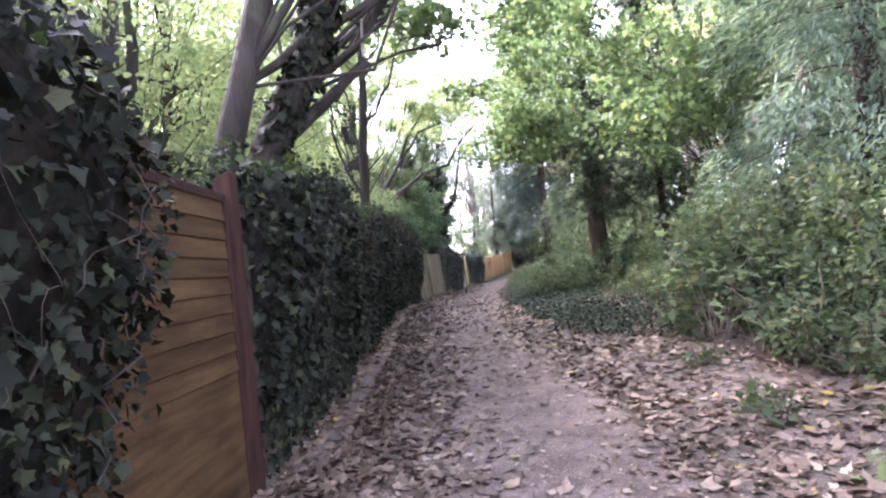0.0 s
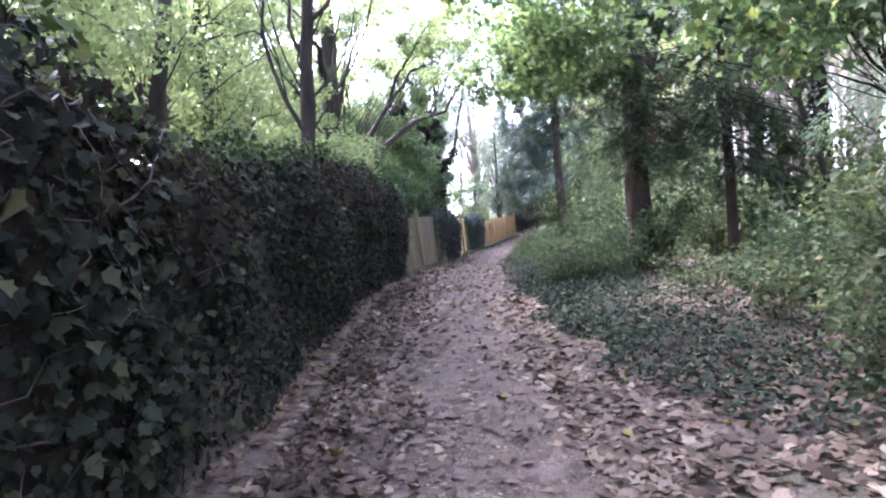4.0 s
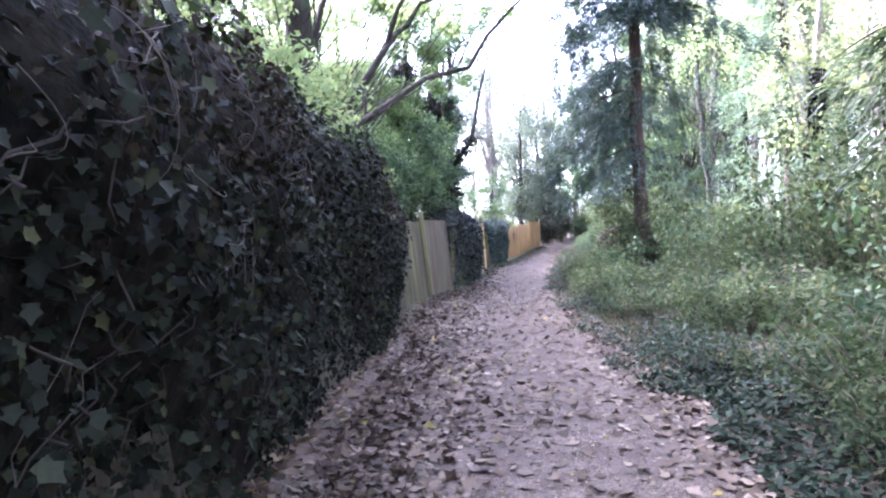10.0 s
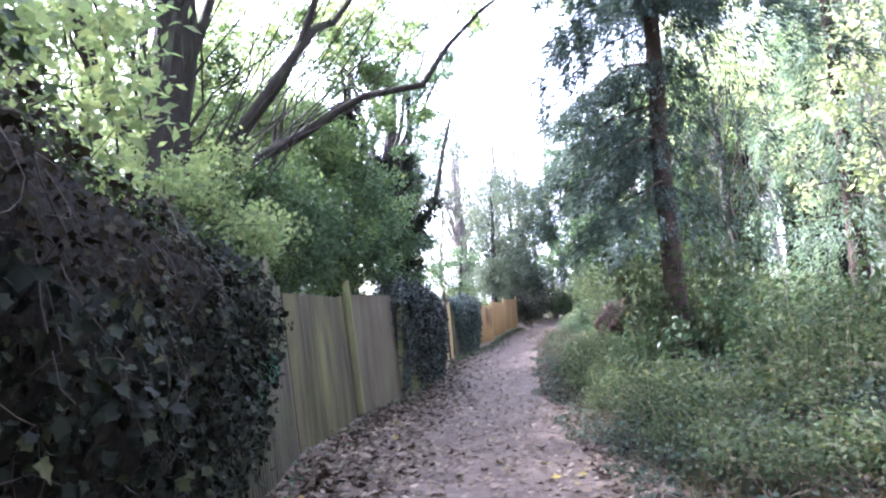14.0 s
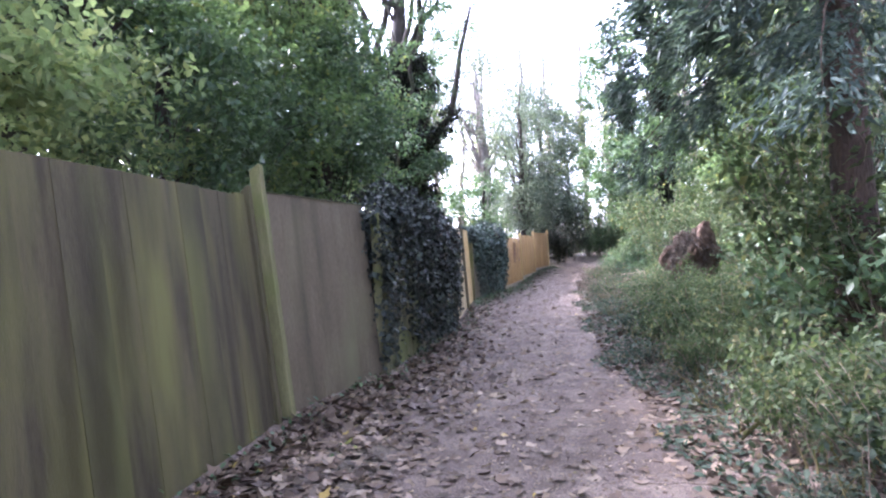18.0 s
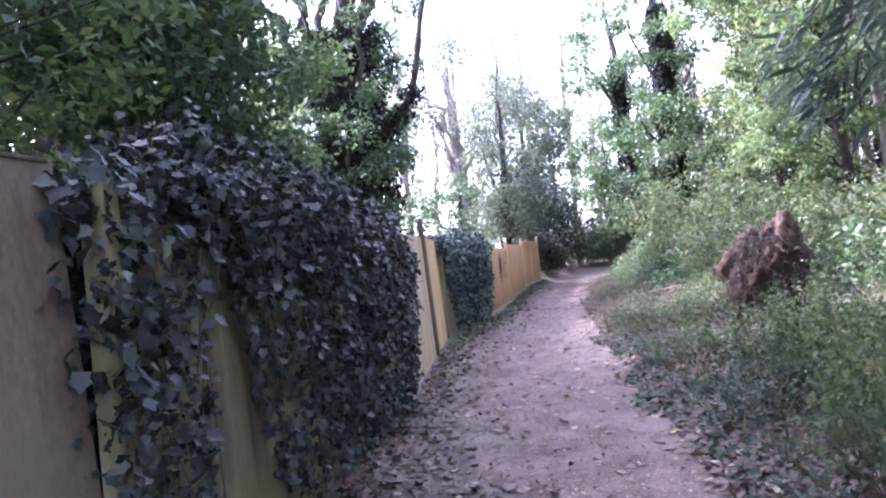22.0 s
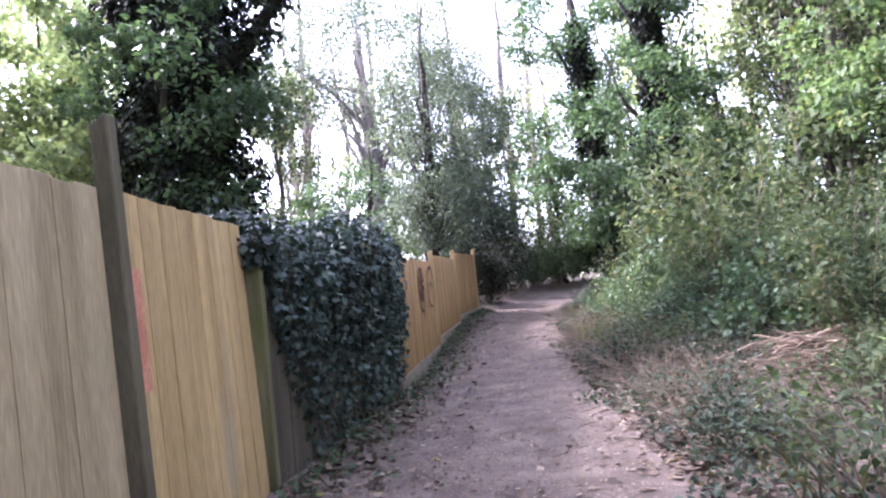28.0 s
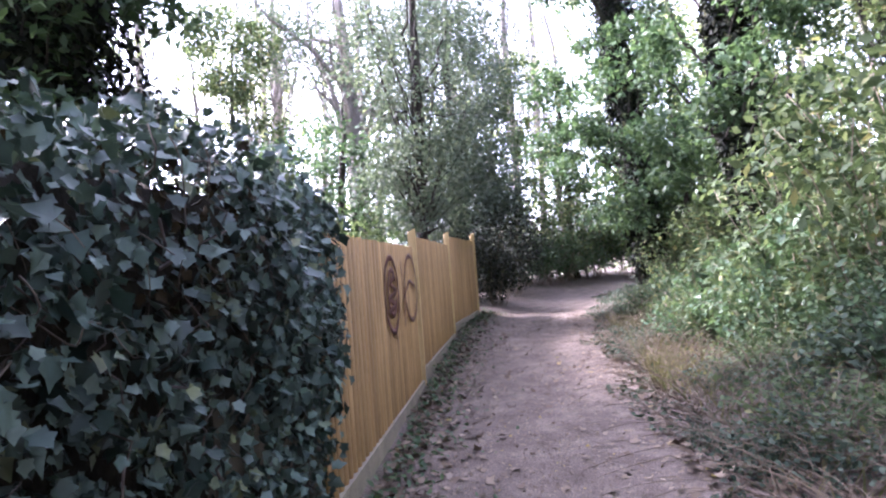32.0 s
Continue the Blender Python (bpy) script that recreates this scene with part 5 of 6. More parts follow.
for i in range(150):
    y = ub.uniform(14, 54)
    d = 1.15 + ub.uniform(0, 1) * 2.2 + (0.6 if y < 17 else 0.0)
    x = float(lane_x(y)) + d
    if (x - 2.9) ** 2 + (y - 34.8) ** 2 < 1.7 or (x - 2.65) ** 2 + (y - 39.1) ** 2 < 0.5:
        continue
    s = ub.uniform(0.7, 1.15) * (0.6 if d < 1.5 else 1.0)
    c = copy_thing((verge_a, verge_b, verge_c)[(0 if d < 1.7 else i) % 3], pose(x, y, gz(x, y), 0, 0, ub.uniform(0, 360)))
    c.scale = (s, s, s)
for i in range(130):
    y = ub.uniform(15, 60)
    d = (2.3 if y > 18 else 2.6) + ub.uniform(0, 1) ** 1.1 * 6.5
    x = float(lane_x(y)) + d
    if (x - 3.1) ** 2 + (y - 34.9) ** 2 < 3.2 or (x - 2.45) ** 2 + (y - 39.2) ** 2 < 1.2:
        continue
    src = (bush_a, bush_b)[i % 2] if d < 3.4 else (bush_a, bush_c, bush_d)[i % 3]
    s = ub.uniform(0.65, 1.25) * (0.75 if d < 2.8 else 1.0)
    c = copy_thing(src, pose(x, y, gz(x, y), 0, 0, ub.uniform(0, 360)))
    c.scale = (s, s, s * ub.uniform(0.8, 1.35))
for i in range(30):
    y, x = ub.uniform(-3, 15), ub.uniform(5.2, 10.5)
    c = copy_thing((bush_a, bush_d, bush_c)[i % 3], pose(x, y, gz(x, y), 0, 0, ub.uniform(0, 360)))
    s = ub.uniform(0.7, 1.0)
    c.scale = (s, s, s)
for i in range(26):
    y = ub.uniform(20, 62)
    x = fence_x(y) - ub.uniform(2.3, 4.0)
    c = copy_thing((bush_c, bush_d)[i % 2], pose(x, y, gz(x, y), 0, 0, ub.uniform(0, 360)))
    s = ub.uniform(0.8, 1.1)
    c.scale = (s, s, s)
for x, y, k, s in ((5.1, 3.2, 0, 1.0), (5.4, 4.6, 2, 0.8), (4.9, 6.2, 0, 0.9), (5.6, 7.4, 2, 0.75), (4.9, 8.6, 0, 1.0), (5.6, 10.0, 3, 0.8), (4.7, 11.2, 0, 0.8), (5.5, 1.8, 0, 0.9), (5.8, 5.6, 3, 0.9), (6.2, 2.9, 2, 0.9)):
    c = copy_thing((bush_a, bush_b, bush_c, bush_d)[k], pose(x, y, gz(x, y), 0, 0, 37 * y))
    c.scale = (s, s, s)
# thicket closing the lane's end
for i in range(30):
    y = ub.uniform(56, 68)
    x = ub.uniform(-9, 22)
    if abs(x - float(lane_x(y))) < 1.9 and y < 64:
        continue
    c = copy_thing((bush_c, bush_d)[i % 2], pose(x, y, gz(x, min(y, 64)), 0, 0, ub.uniform(0, 360)))
    s = ub.uniform(1.0, 1.7)
    c.scale = (s, s, s)
for x, y, s in ((2.9, 59.3, 1.2), (4.1, 61.0, 1.3), (5.4, 62.6, 1.3), (6.9, 64.2, 1.4), (8.6, 66.0, 1.5), (10.4, 67.5, 1.5), (12.5, 68.5, 1.6), (1.4, 60.6, 1.3)):
    c = copy_thing((bush_c, bush_d)[int(y) % 2], pose(x, y, gz(x, min(y, 64)), 0, 0, 53 * y))
    c.scale = (s, s, s)
for i, (d, y, k) in enumerate([(1.75, 22.6, 0.8), (1.95, 23.9, 0.95), (1.6, 25.0, 0.75), (1.95, 26.0, 1.0), (1.7, 27.4, 0.85), (2.1, 28.3, 1.0), (1.75, 29.2, 0.8), (2.2, 30.2, 0.85)]):
    x = float(lane_x(y)) + d
    c = copy_thing(bush_a, pose(x, y, gz(x, y), 0, 0, 97 * i))
    c.scale = (k * 0.7, k * 0.7, k)
for i, (x, y, k) in enumerate([(1.9, 31.0, 0.75), (2.25, 31.5, 0.9), (2.05, 32.2, 0.7), (2.6, 32.1, 0.95), (2.95, 32.7, 1.0)]):
    c = copy_thing((bush_b, bush_a)[i % 2], pose(x, y, gz(x, y), 0, 0, 41 * i))
    c.scale = (k * 0.6, k * 0.6, k)
for x, y, k in ((2.25, 30.5, 0.9), (2.65, 31.5, 0.95), (2.15, 31.3, 0.8), (2.85, 32.3, 0.95), (2.45, 32.2, 0.85)):
    c = copy_thing(bush_a, pose(x, y, gz(x, y), 0, 0, 47 * y))
    c.scale = (k * 0.7, k * 0.7, k * 1.05)
for x, y, k in ((2.2, 33.3, 0.7), (1.9, 34.6, 0.6), (2.1, 36.2, 0.6), (3.4, 38.4, 0.8)):
    c = copy_thing((verge_a, verge_b, verge_c)[int(x * 10) % 3], pose(x, y, gz(x, y), 0, 0, 53 * y))
    c.scale = (k, k, k)
for i, (x, y, k, s) in enumerate([(3.4, 42.2, 3, 0.75), (3.2, 43.8, 3, 0.7), (4.0, 43.2, 2, 0.8), (3.1, 45.4, 3, 0.7), (4.4, 44.6, 3, 0.9), (3.4, 45.0, 0, 1.0), (3.8, 46.4, 0, 1.1), (4.9, 46.0, 2, 1.0), (4.3, 47.8, 3, 0.9), (5.2, 41.6, 2, 1.0), (4.2, 40.6, 0, 1.1), (3.6, 36.6, 0, 1.0), (4.6, 37.6, 2, 0.9), (4.8, 35.4, 3, 1.0), (5.6, 39.2, 2, 1.0), (5.0, 49.2, 0, 1.0), (4.9, 51.0, 0, 1.0), (5.6, 52.6, 2, 0.9)]):
    c = copy_thing((bush_a, bush_b, bush_c, bush_d)[k], pose(x, y, gz(x, y), 0, 0, 67 * i))
    c.scale = (s, s, s)
bush("dark_bush", (1.1, 53.4, gz(1.1, 53.4)), 0.9, 1.3, 2.4, IVY, "dark rounded evergreen bush at the end of the fence", 0.10, 5000, stems=26, open_=1.0)
bush("dark_bush", (1.75, 56.2, gz(1.75, 56.2)), 1.2, 1.6, 3.0, IVY, "tall dark evergreen bush behind another bush", 0.10, 5000, stems=26, open_=1.0)
bush("holly_bush", (6.0, 4.2, gz(6.0, 4.2)), 0.7, 0.9, 1.5, DEEP, "glossy dark green holly bush beside the spruce", 0.06, 3200, IVY_SHAPE, stems=22, open_=0.8)

# fallen leaves
n = 95000
y = rng.uniform(-4, 50, n)
side = rng.uniform(-2.4, 4.2, n)
rel = np.abs(side + 0.08 * np.sin(1.7 * y)) - lane_half(y)
keep = rng.uniform(0, 1, n) < (np.interp(rel, [-0.6, -0.25, 0.0, 0.25, 1.6, 2.4, 3.6], [0.0, 0.05, 0.3, 0.9, 0.85, 0.5, 0.3]) + np.interp(y, [0, 6, 11, 26, 32, 40], [0.03, 0.08, 0.32, 0.40, 0.26, 0.12])) * np.interp(y, [-4, 20, 28, 36, 50], [1, 1, 0.95, 0.75, 0.5]) * np.where((side > 1.2) & (y > 9), 0.45, np.where((side > 0.6) & (y < 8), 1.5, 1.0)) * (0.75 + 0.45 * lump(0.8 * side, 0.9 * y))
y, side = y[keep], side[keep]
x = lane_x(y) + side
x = np.maximum(x, np.interp(y, *np.array(FENCE).T) + 0.12)
p = np.column_stack([x, y, ground_z(x, y) + rng.uniform(0.004, 0.02, len(y))])
size = np.interp(y, [0, 20, 30, 50], [0.088, 0.088, 0.068, 0.06]) * rng.choice([0.55, 0.8, 1.0, 1.2], len(y))
tagged(new("fallen_leaves", leaves("fallen_leaves", p, (0, 0, 1.0), size, LITTER_SHAPE, LITTER, 0.18, 0, None, 0.24)), "dry brown fallen leaves scattered along the lane", "leaf litter", kind="stuff")

# leaves drifted along the foot of hedge and fences, the shade there put into their colour
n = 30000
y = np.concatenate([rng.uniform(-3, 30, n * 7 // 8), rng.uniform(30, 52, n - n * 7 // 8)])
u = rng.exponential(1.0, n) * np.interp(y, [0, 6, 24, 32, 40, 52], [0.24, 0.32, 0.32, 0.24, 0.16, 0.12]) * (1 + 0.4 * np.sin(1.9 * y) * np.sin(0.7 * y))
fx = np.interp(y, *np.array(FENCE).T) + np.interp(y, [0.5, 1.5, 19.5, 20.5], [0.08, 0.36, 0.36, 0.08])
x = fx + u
p = np.column_stack([x, y, ground_z(x, y) + rng.uniform(0.004, 0.022, n)])
tagged(new("drifted_leaves", leaves("drifted_leaves", p, (0, 0, 1.0), rng.choice([0.055, 0.072, 0.09], n), LITTER_SHAPE, LITTER_DARK, 0.3, 0, None, 0.25)), "brown leaves drifted at the foot of hedge and fences, darkened for shade", "leaf litter", kind="stuff")
# leaves of the same dark colour under the wood edge
n = 13000
y = rng.uniform(-3, 50, n)
x = lane_x(y) + np.interp(y, [0, 12, 18, 24], [0.7, 0.75, 0.8, 0.9]) + rng.exponential(0.9, n)
p = np.column_stack([x, y, ground_z(x, y) + rng.uniform(0.004, 0.022, n)])
tagged(new("drifted_leaves", leaves("drifted_leaves", p, (0, 0, 1.0), rng.choice([0.055, 0.072, 0.09], n), LITTER_SHAPE, LITTER_DARK, 0.3, 0, None, 0.25)), "dark brown leaves under the wood edge", "leaf litter", kind="stuff")

# ground cover of the verges
n = 52000
y = np.concatenate([rng.uniform(5, 17, 16000), rng.uniform(6, 56, n - 16000)])
d = np.interp(y, [5, 8, 13, 17, 60], [1.9, 1.35, 1.15, 0.95, 0.85]) + rng.exponential(1.1, n) + 0.15 * np.sin(1.7 * y) + 0.1 * np.sin(4.1 * y)
keep = (d < 6) & (rng.uniform(0, 1, n) < np.interp(y, [6, 12, 16, 36, 42], [0.5, 0.8, 1.0, 1.0, 0.45]))
y, d = y[keep], d[keep]
x = lane_x(y) + d
p = np.column_stack([x, y, ground_z(x, y) + rng.uniform(0.01, 0.16, len(y)) * np.clip((d - 0.8), 0.25, 1)])
near = y < 18 + 3 * np.sin(9 * x)
tagged(new("ground_ivy", leaves("ground_ivy", p[near], (0, 0, 1.0), 0.065, OVAL_SHAPE, GROUND_IVY, 0.5, 0.1)), "dark green ground ivy covering the verge", "ground cover", kind="stuff")
tagged(new("ground_ivy", leaves("ground_ivy", p[~near], (0, 0, 1.0), 0.065, OVAL_SHAPE, BRAMBLE, 0.5, 0.1)), "low green ivy and weeds covering the verge", "ground cover", kind="stuff")

# dead bramble canes arching over the bank
canes = []
for i in range(1500):
    y = rng.uniform(19, 49) if i % 3 == 1 else rng.uniform(37.5, 47.5)
    x = float(lane_x(y)) + 1.15 + rng.exponential(0.8)
    a, L = rng.uniform(0, 2 * np.pi), rng.uniform(0.35, 1.1)
    z = gz(x, y)
    tip = (x + L * math.cos(a), y + L * math.sin(a), z + rng.uniform(0.02, 0.5))
    canes.append((wander((x, y, z - 0.02), tip, 8, 0.12, -0.14), [rng.uniform(0.002, 0.005), 0.0015]))
tagged(new("dead_brambles", tubes("dead_brambles", canes, CANE, 4)), "dry straw-brown dead bramble canes over the verge", "brambles", kind="stuff")

# straw and long grass on the bank
n = 3600
y = np.concatenate([rng.uniform(43.5, 49, n // 2), rng.uniform(17, 48, n // 2)])
d = np.concatenate([1.2 + rng.exponential(0.5, n // 2), 1.3 + rng.exponential(0.9, n // 2)])
x = lane_x(y) + d
p = np.column_stack([x, y, ground_z(x, y) - 0.01])
tip = np.column_stack([rng.normal(size=n) * 0.5, rng.normal(size=n) * 0.5, np.ones(n)])
tagged(new("long_grass", leaves("long_grass", p, rng.normal(size=(n, 3)) * [1, 1, 0.1], 0.24, BLADE_SHAPE, GRASSY, 0.1, 0, tip, 0.3)), "dry straw-coloured grass on the verge bank", "grass", kind="stuff")
n = 5000
y = rng.uniform(20, 52, n)
u = rng.exponential(0.16, n)
x = np.interp(y, *np.array(FENCE).T) + 0.10 + u
p = np.column_stack([x, y, ground_z(x, y) + rng.uniform(0.0, 0.12, n) * np.exp(-u * 3)])
keep = (y > 36) | (rng.uniform(0, 1, n) < 0.25)
tagged(new("fence_foot_weeds", leaves("fence_foot_weeds", p[keep], (0.3, 0, 1.0), 0.055, OVAL_SHAPE, DEEP, 0.5, 0.1)), "low green weeds along the foot of the fences", "weeds", kind="stuff")

# crumbs of leaf and grit on the lane
n = 85000
y = rng.uniform(-4, 52, n)
side = rng.normal(size=n) * 0.75 * lane_half(y) / 0.7
x = np.maximum(lane_x(y) + side, np.interp(y, *np.array(FENCE).T) + 0.1)
p = np.column_stack([x, y, ground_z(x, y) + rng.uniform(0.001, 0.004, n)])
tagged(new("leaf_crumbs", leaves("leaf_crumbs", p, (0, 0, 1.0), rng.uniform(0.012, 0.042, n), KITE_SHAPE, LITTER, 0.25, 0)), "small crumbs of dry leaf and grit on the trodden lane", "litter", kind="stuff")
# ---------------------------------------------------------------- single things along the lane
def root_plate(x, y):
    """The upturned root plate of a fallen tree: a ragged clod of earth with hanging roots."""
    ob = thing("root_plate", (x, y, gz(x, y)), "upturned brown root plate of a fallen tree on the verge", "root plate")
    nr, na = 24, 64
    vs = []
    for i in range(nr):
        q = i / (nr - 1)
        for j in range(na):
            a = 2 * np.pi * j / na
            r = 0.69 * q * (1 + 0.14 * math.sin(3 * a + 1) + 0.09 * math.sin(7 * a) + 0.05 * math.sin(17 * a + 5 * q))
            u, w = r * math.cos(a), r * math.sin(a)
            d = 0.26 * math.sqrt(max(0, 1 - q ** 2)) + 0.07 * float(lump(7 * u, 8 * w)) + 0.016 * rng.normal()
            vs.append((-d, 0.72 * u, 0.56 + w))
    vs = np.array(vs)
    i, j = np.meshgrid(np.arange(nr - 1), np.arange(na), indexing="ij")
    q = np.stack([i * na + j, i * na + (j + 1) % na, (i + 1) * na + (j + 1) % na, (i + 1) * na + j], -1).reshape(-1, 4)
    back = vs.copy()
    back[:, 0] = 0.20 + 0.04 * rng.normal(size=len(vs)) - (vs[:, 0] + 0.3) * 0.2
    n = len(vs)
    rim = np.array([[(nr - 1) * na + k, (nr - 1) * na + (k + 1) % na, n + (nr - 1) * na + (k + 1) % na, n + (nr - 1) * na + k] for k in range(na)])
    part("earth", mesh_from("earth", np.vstack([vs, back]), [q, q[:, ::-1] + n, rim], EARTH, True), EARTH, ob)
    hairs = []
    for k in range(1700):
        a, r0 = rng.uniform(0, 2 * np.pi), 0.67 * math.sqrt(rng.uniform(0, 1))
        p0 = np.array([-0.24 * math.sqrt(max(0.02, 1 - (r0 / 0.70) ** 2)), 0.72 * r0 * math.cos(a), 0.56 + r0 * math.sin(a)])
        p1 = p0 + np.array([-rng.uniform(0.01, 0.12), 0.10 * rng.normal(), 0.05 * rng.normal() - rng.uniform(0.0, 0.22)])
        p1[2] = max(p1[2], 0.02)
        hairs.append((wander(p0, p1, 6, 0.4), [rng.uniform(0.002, 0.006), 0.001]))
    part("root_mat", tubes("root_mat", hairs[:1150], VINE, 3), VINE, ob, "fine dark root fibres")
    part("root_mat", tubes("root_mat", hairs[1150:], TENDRIL, 3), TENDRIL, ob, "fine brown root fibres")
    for k in range(46):
        a, r0 = rng.uniform(0, 2 * np.pi), rng.uniform(0.1, 0.62)
        if k % 2:
            a = rng.uniform(0.6, 2.6)
        p0 = np.array([-0.22 * math.sqrt(1 - (r0 / 0.70) ** 2), 0.72 * r0 * math.cos(a), 0.56 + r0 * math.sin(a)])
        p1 = p0 + np.array([-rng.uniform(0.04, 0.22), 0.12 * math.cos(a) + 0.14 * rng.normal(), 0.12 * math.sin(a) + 0.12 * rng.normal() - 0.05])
        p1[2] = max(p1[2], 0.02)
        rr = rng.uniform(0.004, 0.010)
        part("root", tube("root", wander(p0, p1, 8, 0.45), [rr, rr * 0.3], TENDRIL if k % 3 == 0 else VINE, 5), VINE, ob)
    part("trunk_stub", tube("trunk_stub", wander((0.15, 0, 0.5), (2.6, 0.6, 0.36), 8, 0.04), [0.18, 0.15, 0.13], BARK, 12, 0.04), BARK, ob)
    ob.matrix_world = ob.matrix_world @ pose(0, 0, 0, 0, 0, 62)
    return ob


ROOTS = root_plate(3.3, 35.8)
ROOTS.matrix_world = pose(0.12, 0, -0.20) @ ROOTS.matrix_world @ Matrix.Diagonal((1.25, 1.2, 1.38, 1))


def brush_pile(x, y):
    ob = thing("brush_pile", (x, y, gz(x, y)), "heap of dry pale dead branches on the verge", "brush pile")
    for k in range(90):
        h = rng.uniform(0.02, 0.40)
        a = rng.normal() * 0.5 + 0.25
        L = rng.uniform(0.4, 1.0)
        c = np.array([rng.normal() * 0.25, rng.normal() * 0.2, h])
        d = np.array([math.cos(a), math.sin(a), rng.normal() * 0.10]) * L / 2
        rr = rng.uniform(0.004, 0.012)
        p0, p1 = c - d, c + d
        p0[2], p1[2] = max(p0[2], 0.01), max(p1[2], 0.01)
        part("dead_branch", tube("dead_branch", wander(p0, p1, 7, 0.12), [rr, rr * 0.5], CUT, 5), CUT, ob)
    part("log", tube("log", wander((-0.35, -0.1, 0.34), (0.5, 0.12, 0.42), 7, 0.10), [0.034, 0.022], CUT, 10, 0.05), CUT, ob, "pale barkless log")
    return ob


brush_pile(3.05, 39.1)

# paint on the fences
part("red_paint", box_bm(0.045, 0.150, -0.0135, -0.0105, 1.00, 1.52, 0.0008), PAINT_RED, NEW_BAY, "faded red paint band")


def scrawl(parent, points, r, mat, name, label, y=-0.036):
    """A sprayed line on a fence face: a flat ribbon of paint."""
    p = np.array([(u, y, v) for u, v in points], float)
    t = np.linspace(0, 1, len(p))
    q = np.linspace(0, 1, len(p) * 4)
    line = np.column_stack([np.interp(q, t, p[:, k]) for k in range(3)])
    v, f, tip = tube_arrays(line, [r, r, r], 6)
    v[:, 1] = y + (v[:, 1] - y) * 0.03
    return part(name, mesh_from(name, v, [f, tip], mat), mat, parent, label)


def ring(cx, cz, rx, rz, a0=0.0, a1=2 * np.pi, n=18):
    return [(cx + rx * math.cos(a), cz + rz * math.sin(a)) for a in np.linspace(a0, a1, n)]


fences = [o for o in scene.objects if o.parent is None and o.name.split(".")[0] in ("slat_fence", "board_fence")]
gold = min((o for o in fences if o.name.startswith("slat_fence") and o.location.y > 40), key=lambda o: o.location.y)
scrawl(gold, ring(2.25, 1.20, 0.34, 0.33), 0.030, PAINT_DARK, "graffiti_loop", "dark brown sprayed loop")
scrawl(gold, ring(2.27, 1.22, 0.20, 0.20, 0.5, 6.0), 0.030, PAINT_DARK, "graffiti_loop", "dark brown sprayed loop")
scrawl(gold, [(2.05, 1.05), (2.40, 1.10), (2.10, 1.17), (2.50, 1.22), (2.15, 1.30), (2.41, 1.36)], 0.030, PAINT_DARK, "graffiti_scribble", "dark brown sprayed scribble")
scrawl(gold, [(2.31, 0.88), (2.38, 0.78), (2.40, 0.70)], 0.018, PAINT_DARK, "graffiti_drip", "dark brown paint drip")
scrawl(gold, ring(3.38, 1.22, 0.42, 0.34, -2.6, 3.9), 0.028, PAINT_DARK, "graffiti_loop", "dark brown sprayed loop")
scrawl(gold, [(2.84, 1.12), (3.28, 1.30), (3.68, 1.22)], 0.022, PAINT_DARK, "graffiti_stroke", "dark brown sprayed stroke")
scrawl(gold, [(2.82, 1.50), (2.90, 1.05), (2.84, 0.86)], 0.022, PAINT_DARK, "graffiti_stroke", "dark brown sprayed stroke")
dark = min((o for o in fences if o.name.startswith("slat_fence")), key=lambda o: o.location.y)
for i, o in enumerate([c for c in dark.children if c.name.startswith("slat")]):
    u = o.location.x
    for z0, z1, lo, hi in ((1.36, 1.52, 1.15, 1.75), (0.95, 1.22, 1.45, 2.05), (0.80, 0.95, 1.2, 1.55), (1.05, 1.16, 1.05, 1.35)):
        if lo < u < hi:
            a = np.linspace(np.pi * 1.03, np.pi * 1.97, 6)
            w = 0.085 * 0.64 / 2
            za, zb = z0 + random.uniform(-0.05, 0.05), z1 + random.uniform(-0.06, 0.06)
            pr = np.stack([w * np.cos(a), 0.0355 * np.sin(a)], -1)
            v = np.concatenate([np.column_stack([pr, np.full(6, za)]), np.column_stack([pr, np.full(6, zb)])])
            q = np.array([[j, j + 1, j + 7, j + 6] for j in range(5)])
            part("green_paint", mesh_from("green_paint", v, q, PAINT_GREEN), PAINT_GREEN, o)
pale = [o for o in fences if 31.5 < o.location.y < 32][0]
PAINT_BLUE = surface("faint_blue_paint", [(0.3, (0.27, 0.25, 0.20)), (0.7, (0.37, 0.35, 0.29))], 7, None, 60, 0.7, 0.2, 0.003, 0.1)
scrawl(pale, [(2.45, 1.36), (2.60, 1.37), (2.68, 1.36)], 0.012, PAINT_RED, "paint_stroke", "faded red paint stroke", -0.0125)
scrawl(pale, [(2.50, 1.18), (2.62, 1.16), (2.60, 1.05), (2.66, 0.95), (2.62, 0.80), (2.66, 0.70)], 0.016, PAINT_WHITE, "paint_stroke", "pale lilac paint smear", -0.0125)
scrawl(pale, [(1.30, 1.20), (1.45, 1.24), (1.62, 1.22)], 0.024, PAINT_BLUE, "paint_stroke", "faint blue paint smear", -0.0125)
scrawl(pale, [(1.35, 1.0), (1.42, 0.72), (1.60, 0.73)], 0.014, PAINT_RED, "paint_stroke", "faded red paint stroke", -0.0125)

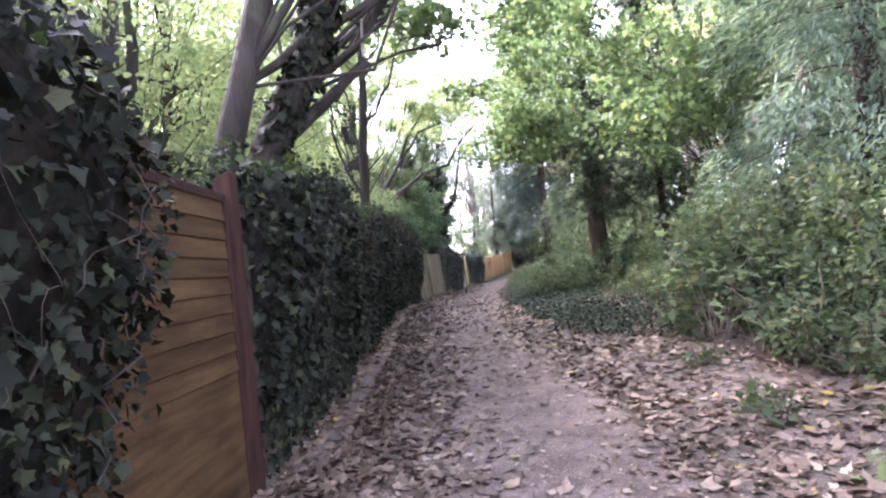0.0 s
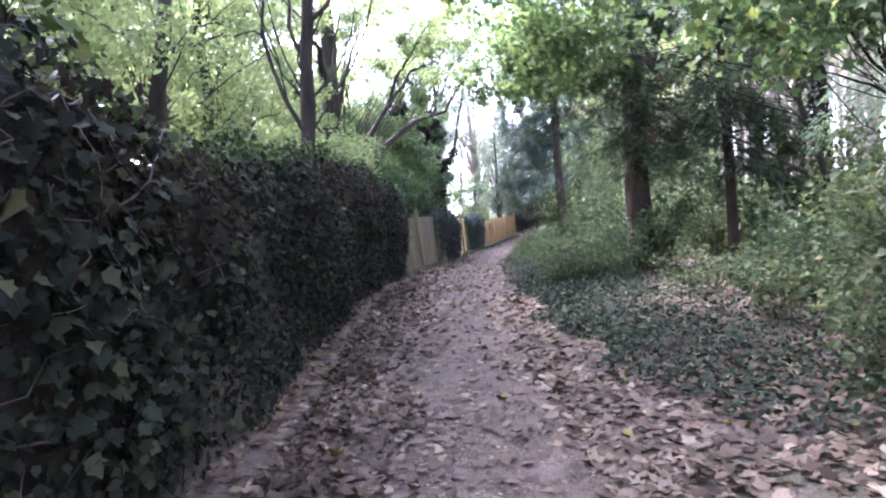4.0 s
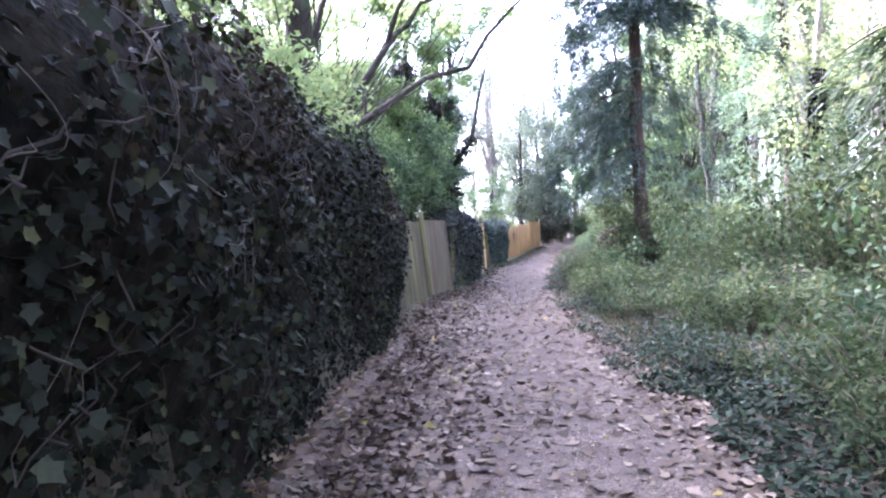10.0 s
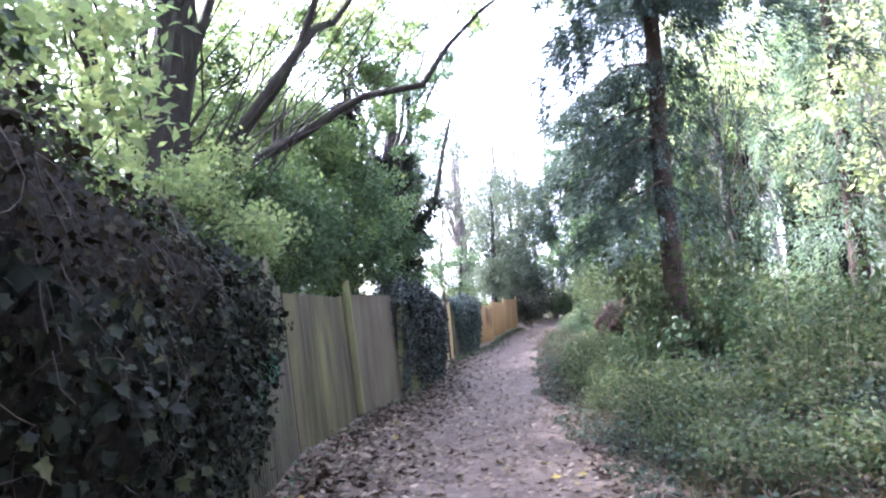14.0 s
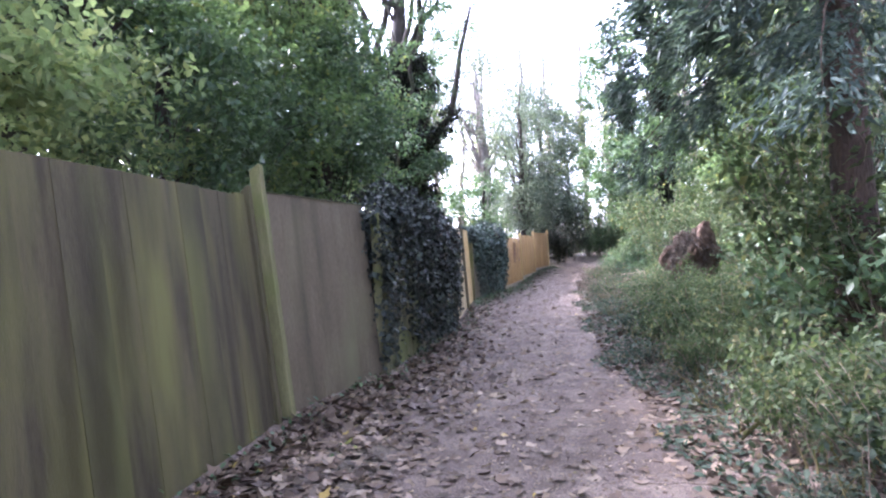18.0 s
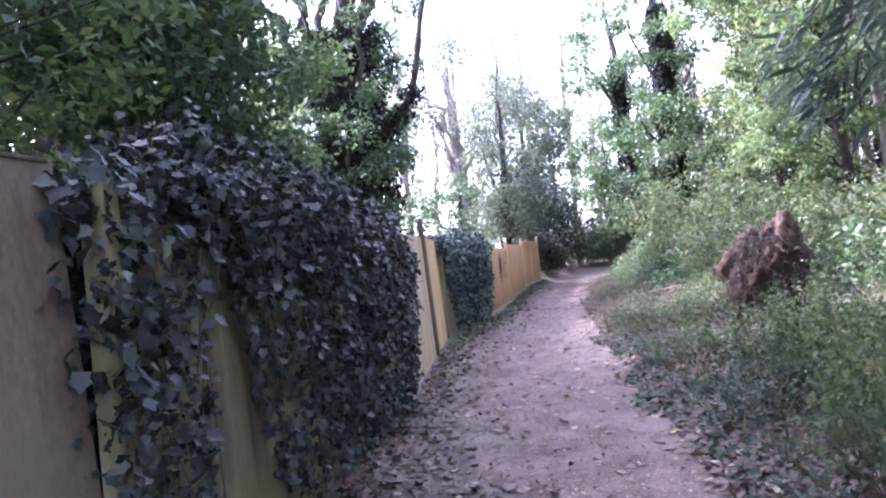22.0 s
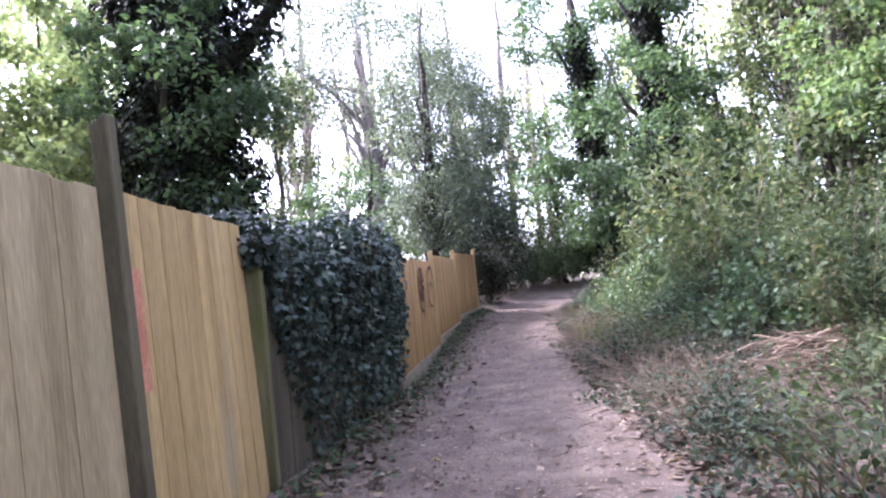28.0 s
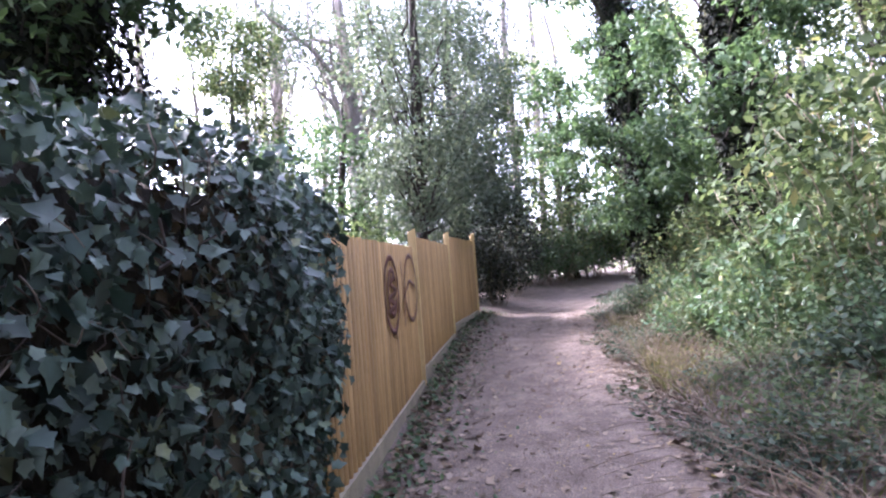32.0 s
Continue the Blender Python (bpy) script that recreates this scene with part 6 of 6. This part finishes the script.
# small plants by the lane
def herb(x, y, h, count, leaf, mat, label, shape=None, spread=0.25):
    z = gz(x, y)
    ob = thing("wayside_plant", (x, y, z), label, "plant", "wayside plants")
    for i in range(count):
        a = rng.uniform(0, 2 * np.pi)
        tip = np.array([spread * math.cos(a) * rng.uniform(0.3, 1), spread * math.sin(a) * rng.uniform(0.3, 1), h * rng.uniform(0.5, 1)])
        part("stalk", tube("stalk", wander((0.02 * math.cos(a), 0.02 * math.sin(a), -0.02), tip, 6, 0.12), [0.004, 0.002], TWIG, 4), TWIG, ob)
        p = tip + rng.normal(size=(5, 3)) * np.array([0.05, 0.05, 0.04])
        for one in p:
            part("leaf", leaves("leaf", one[None, :], (0, 0, 1), leaf, shape or MAPLE_SHAPE, mat, 0.4, 0.3), mat, ob)
    return ob


herb(4.35, 0.35, 0.35, 7, 0.10, LIME, "bright green broad-leaved seedling in leaf litter")
herb(3.75, 0.15, 0.12, 8, 0.09, LIME, "low bright green weeds in leaf litter", OVAL_SHAPE, 0.3)
herb(4.75, 0.9, 0.55, 6, 0.10, LIME, "yellowing bramble shoot among fallen leaves", MAPLE_SHAPE, 0.4)
herb(4.7, 3.6, 0.8, 9, 0.11, LIME, "pale green hazel sapling on the verge", MAPLE_SHAPE, 0.45)
herb(4.5, 4.3, 1.2, 9, 0.11, LIME, "pale green hazel sapling on the verge", MAPLE_SHAPE, 0.5)
herb(5.0, 5.5, 1.5, 10, 0.11, BROAD, "leafy hazel sapling on the verge", MAPLE_SHAPE, 0.6)
herb(4.6, 6.6, 0.5, 8, 0.10, LIME, "pale green weeds on the verge", MAPLE_SHAPE, 0.4)
herb(3.1, 38.2, 0.35, 8, 0.10, LIME, "fresh green fern-like weeds by the brush pile", OVAL_SHAPE, 0.35)
herb(2.2, 37.4, 0.22, 8, 0.09, LIME, "fresh green weeds on the verge", OVAL_SHAPE, 0.3)
bush("hazel_shrub", (4.6, 4.7, gz(4.6, 4.7)), 0.55, 0.6, 1.5, SHRUB, "pale green hazel shrub with broad leaves on the verge", 0.125, 430, MAPLE_SHAPE, stems=12, category="shrub", open_=0.7)
bush("hazel_shrub", (4.95, 6.3, gz(4.95, 6.3)), 0.6, 0.6, 1.9, BROAD, "green hazel shrub with broad leaves on the verge", 0.125, 560, MAPLE_SHAPE, stems=12, category="shrub", open_=0.7)
bush("hazel_shrub", (4.75, 3.1, gz(4.75, 3.1)), 0.4, 0.4, 0.7, SHRUB, "low pale hazel shoots with broad leaves in leaf litter", 0.115, 130, MAPLE_SHAPE, stems=8, category="shrub", open_=0.7)
pale_weed = bush("pale_bramble", (4.25, 1.9, gz(4.25, 1.9)), 0.40, 0.35, 0.26, SHRUB, "low yellow-green bramble leaves among fallen leaves", 0.09, 60, MAPLE_SHAPE, stems=8, group="pale brambles", category="plant", open_=0.9)
for i, (x, y, k) in enumerate([(4.9, 1.3, 0.9), (5.2, 2.6, 1.2), (4.15, 3.6, 0.7), (4.9, 5.0, 1.0), (5.0, 0.4, 0.9), (4.4, 6.0, 0.8)]):
    c = copy_thing(pale_weed, pose(x, y, gz(x, y), 0, 0, 61 * i))
    c.scale = (k, k, k)
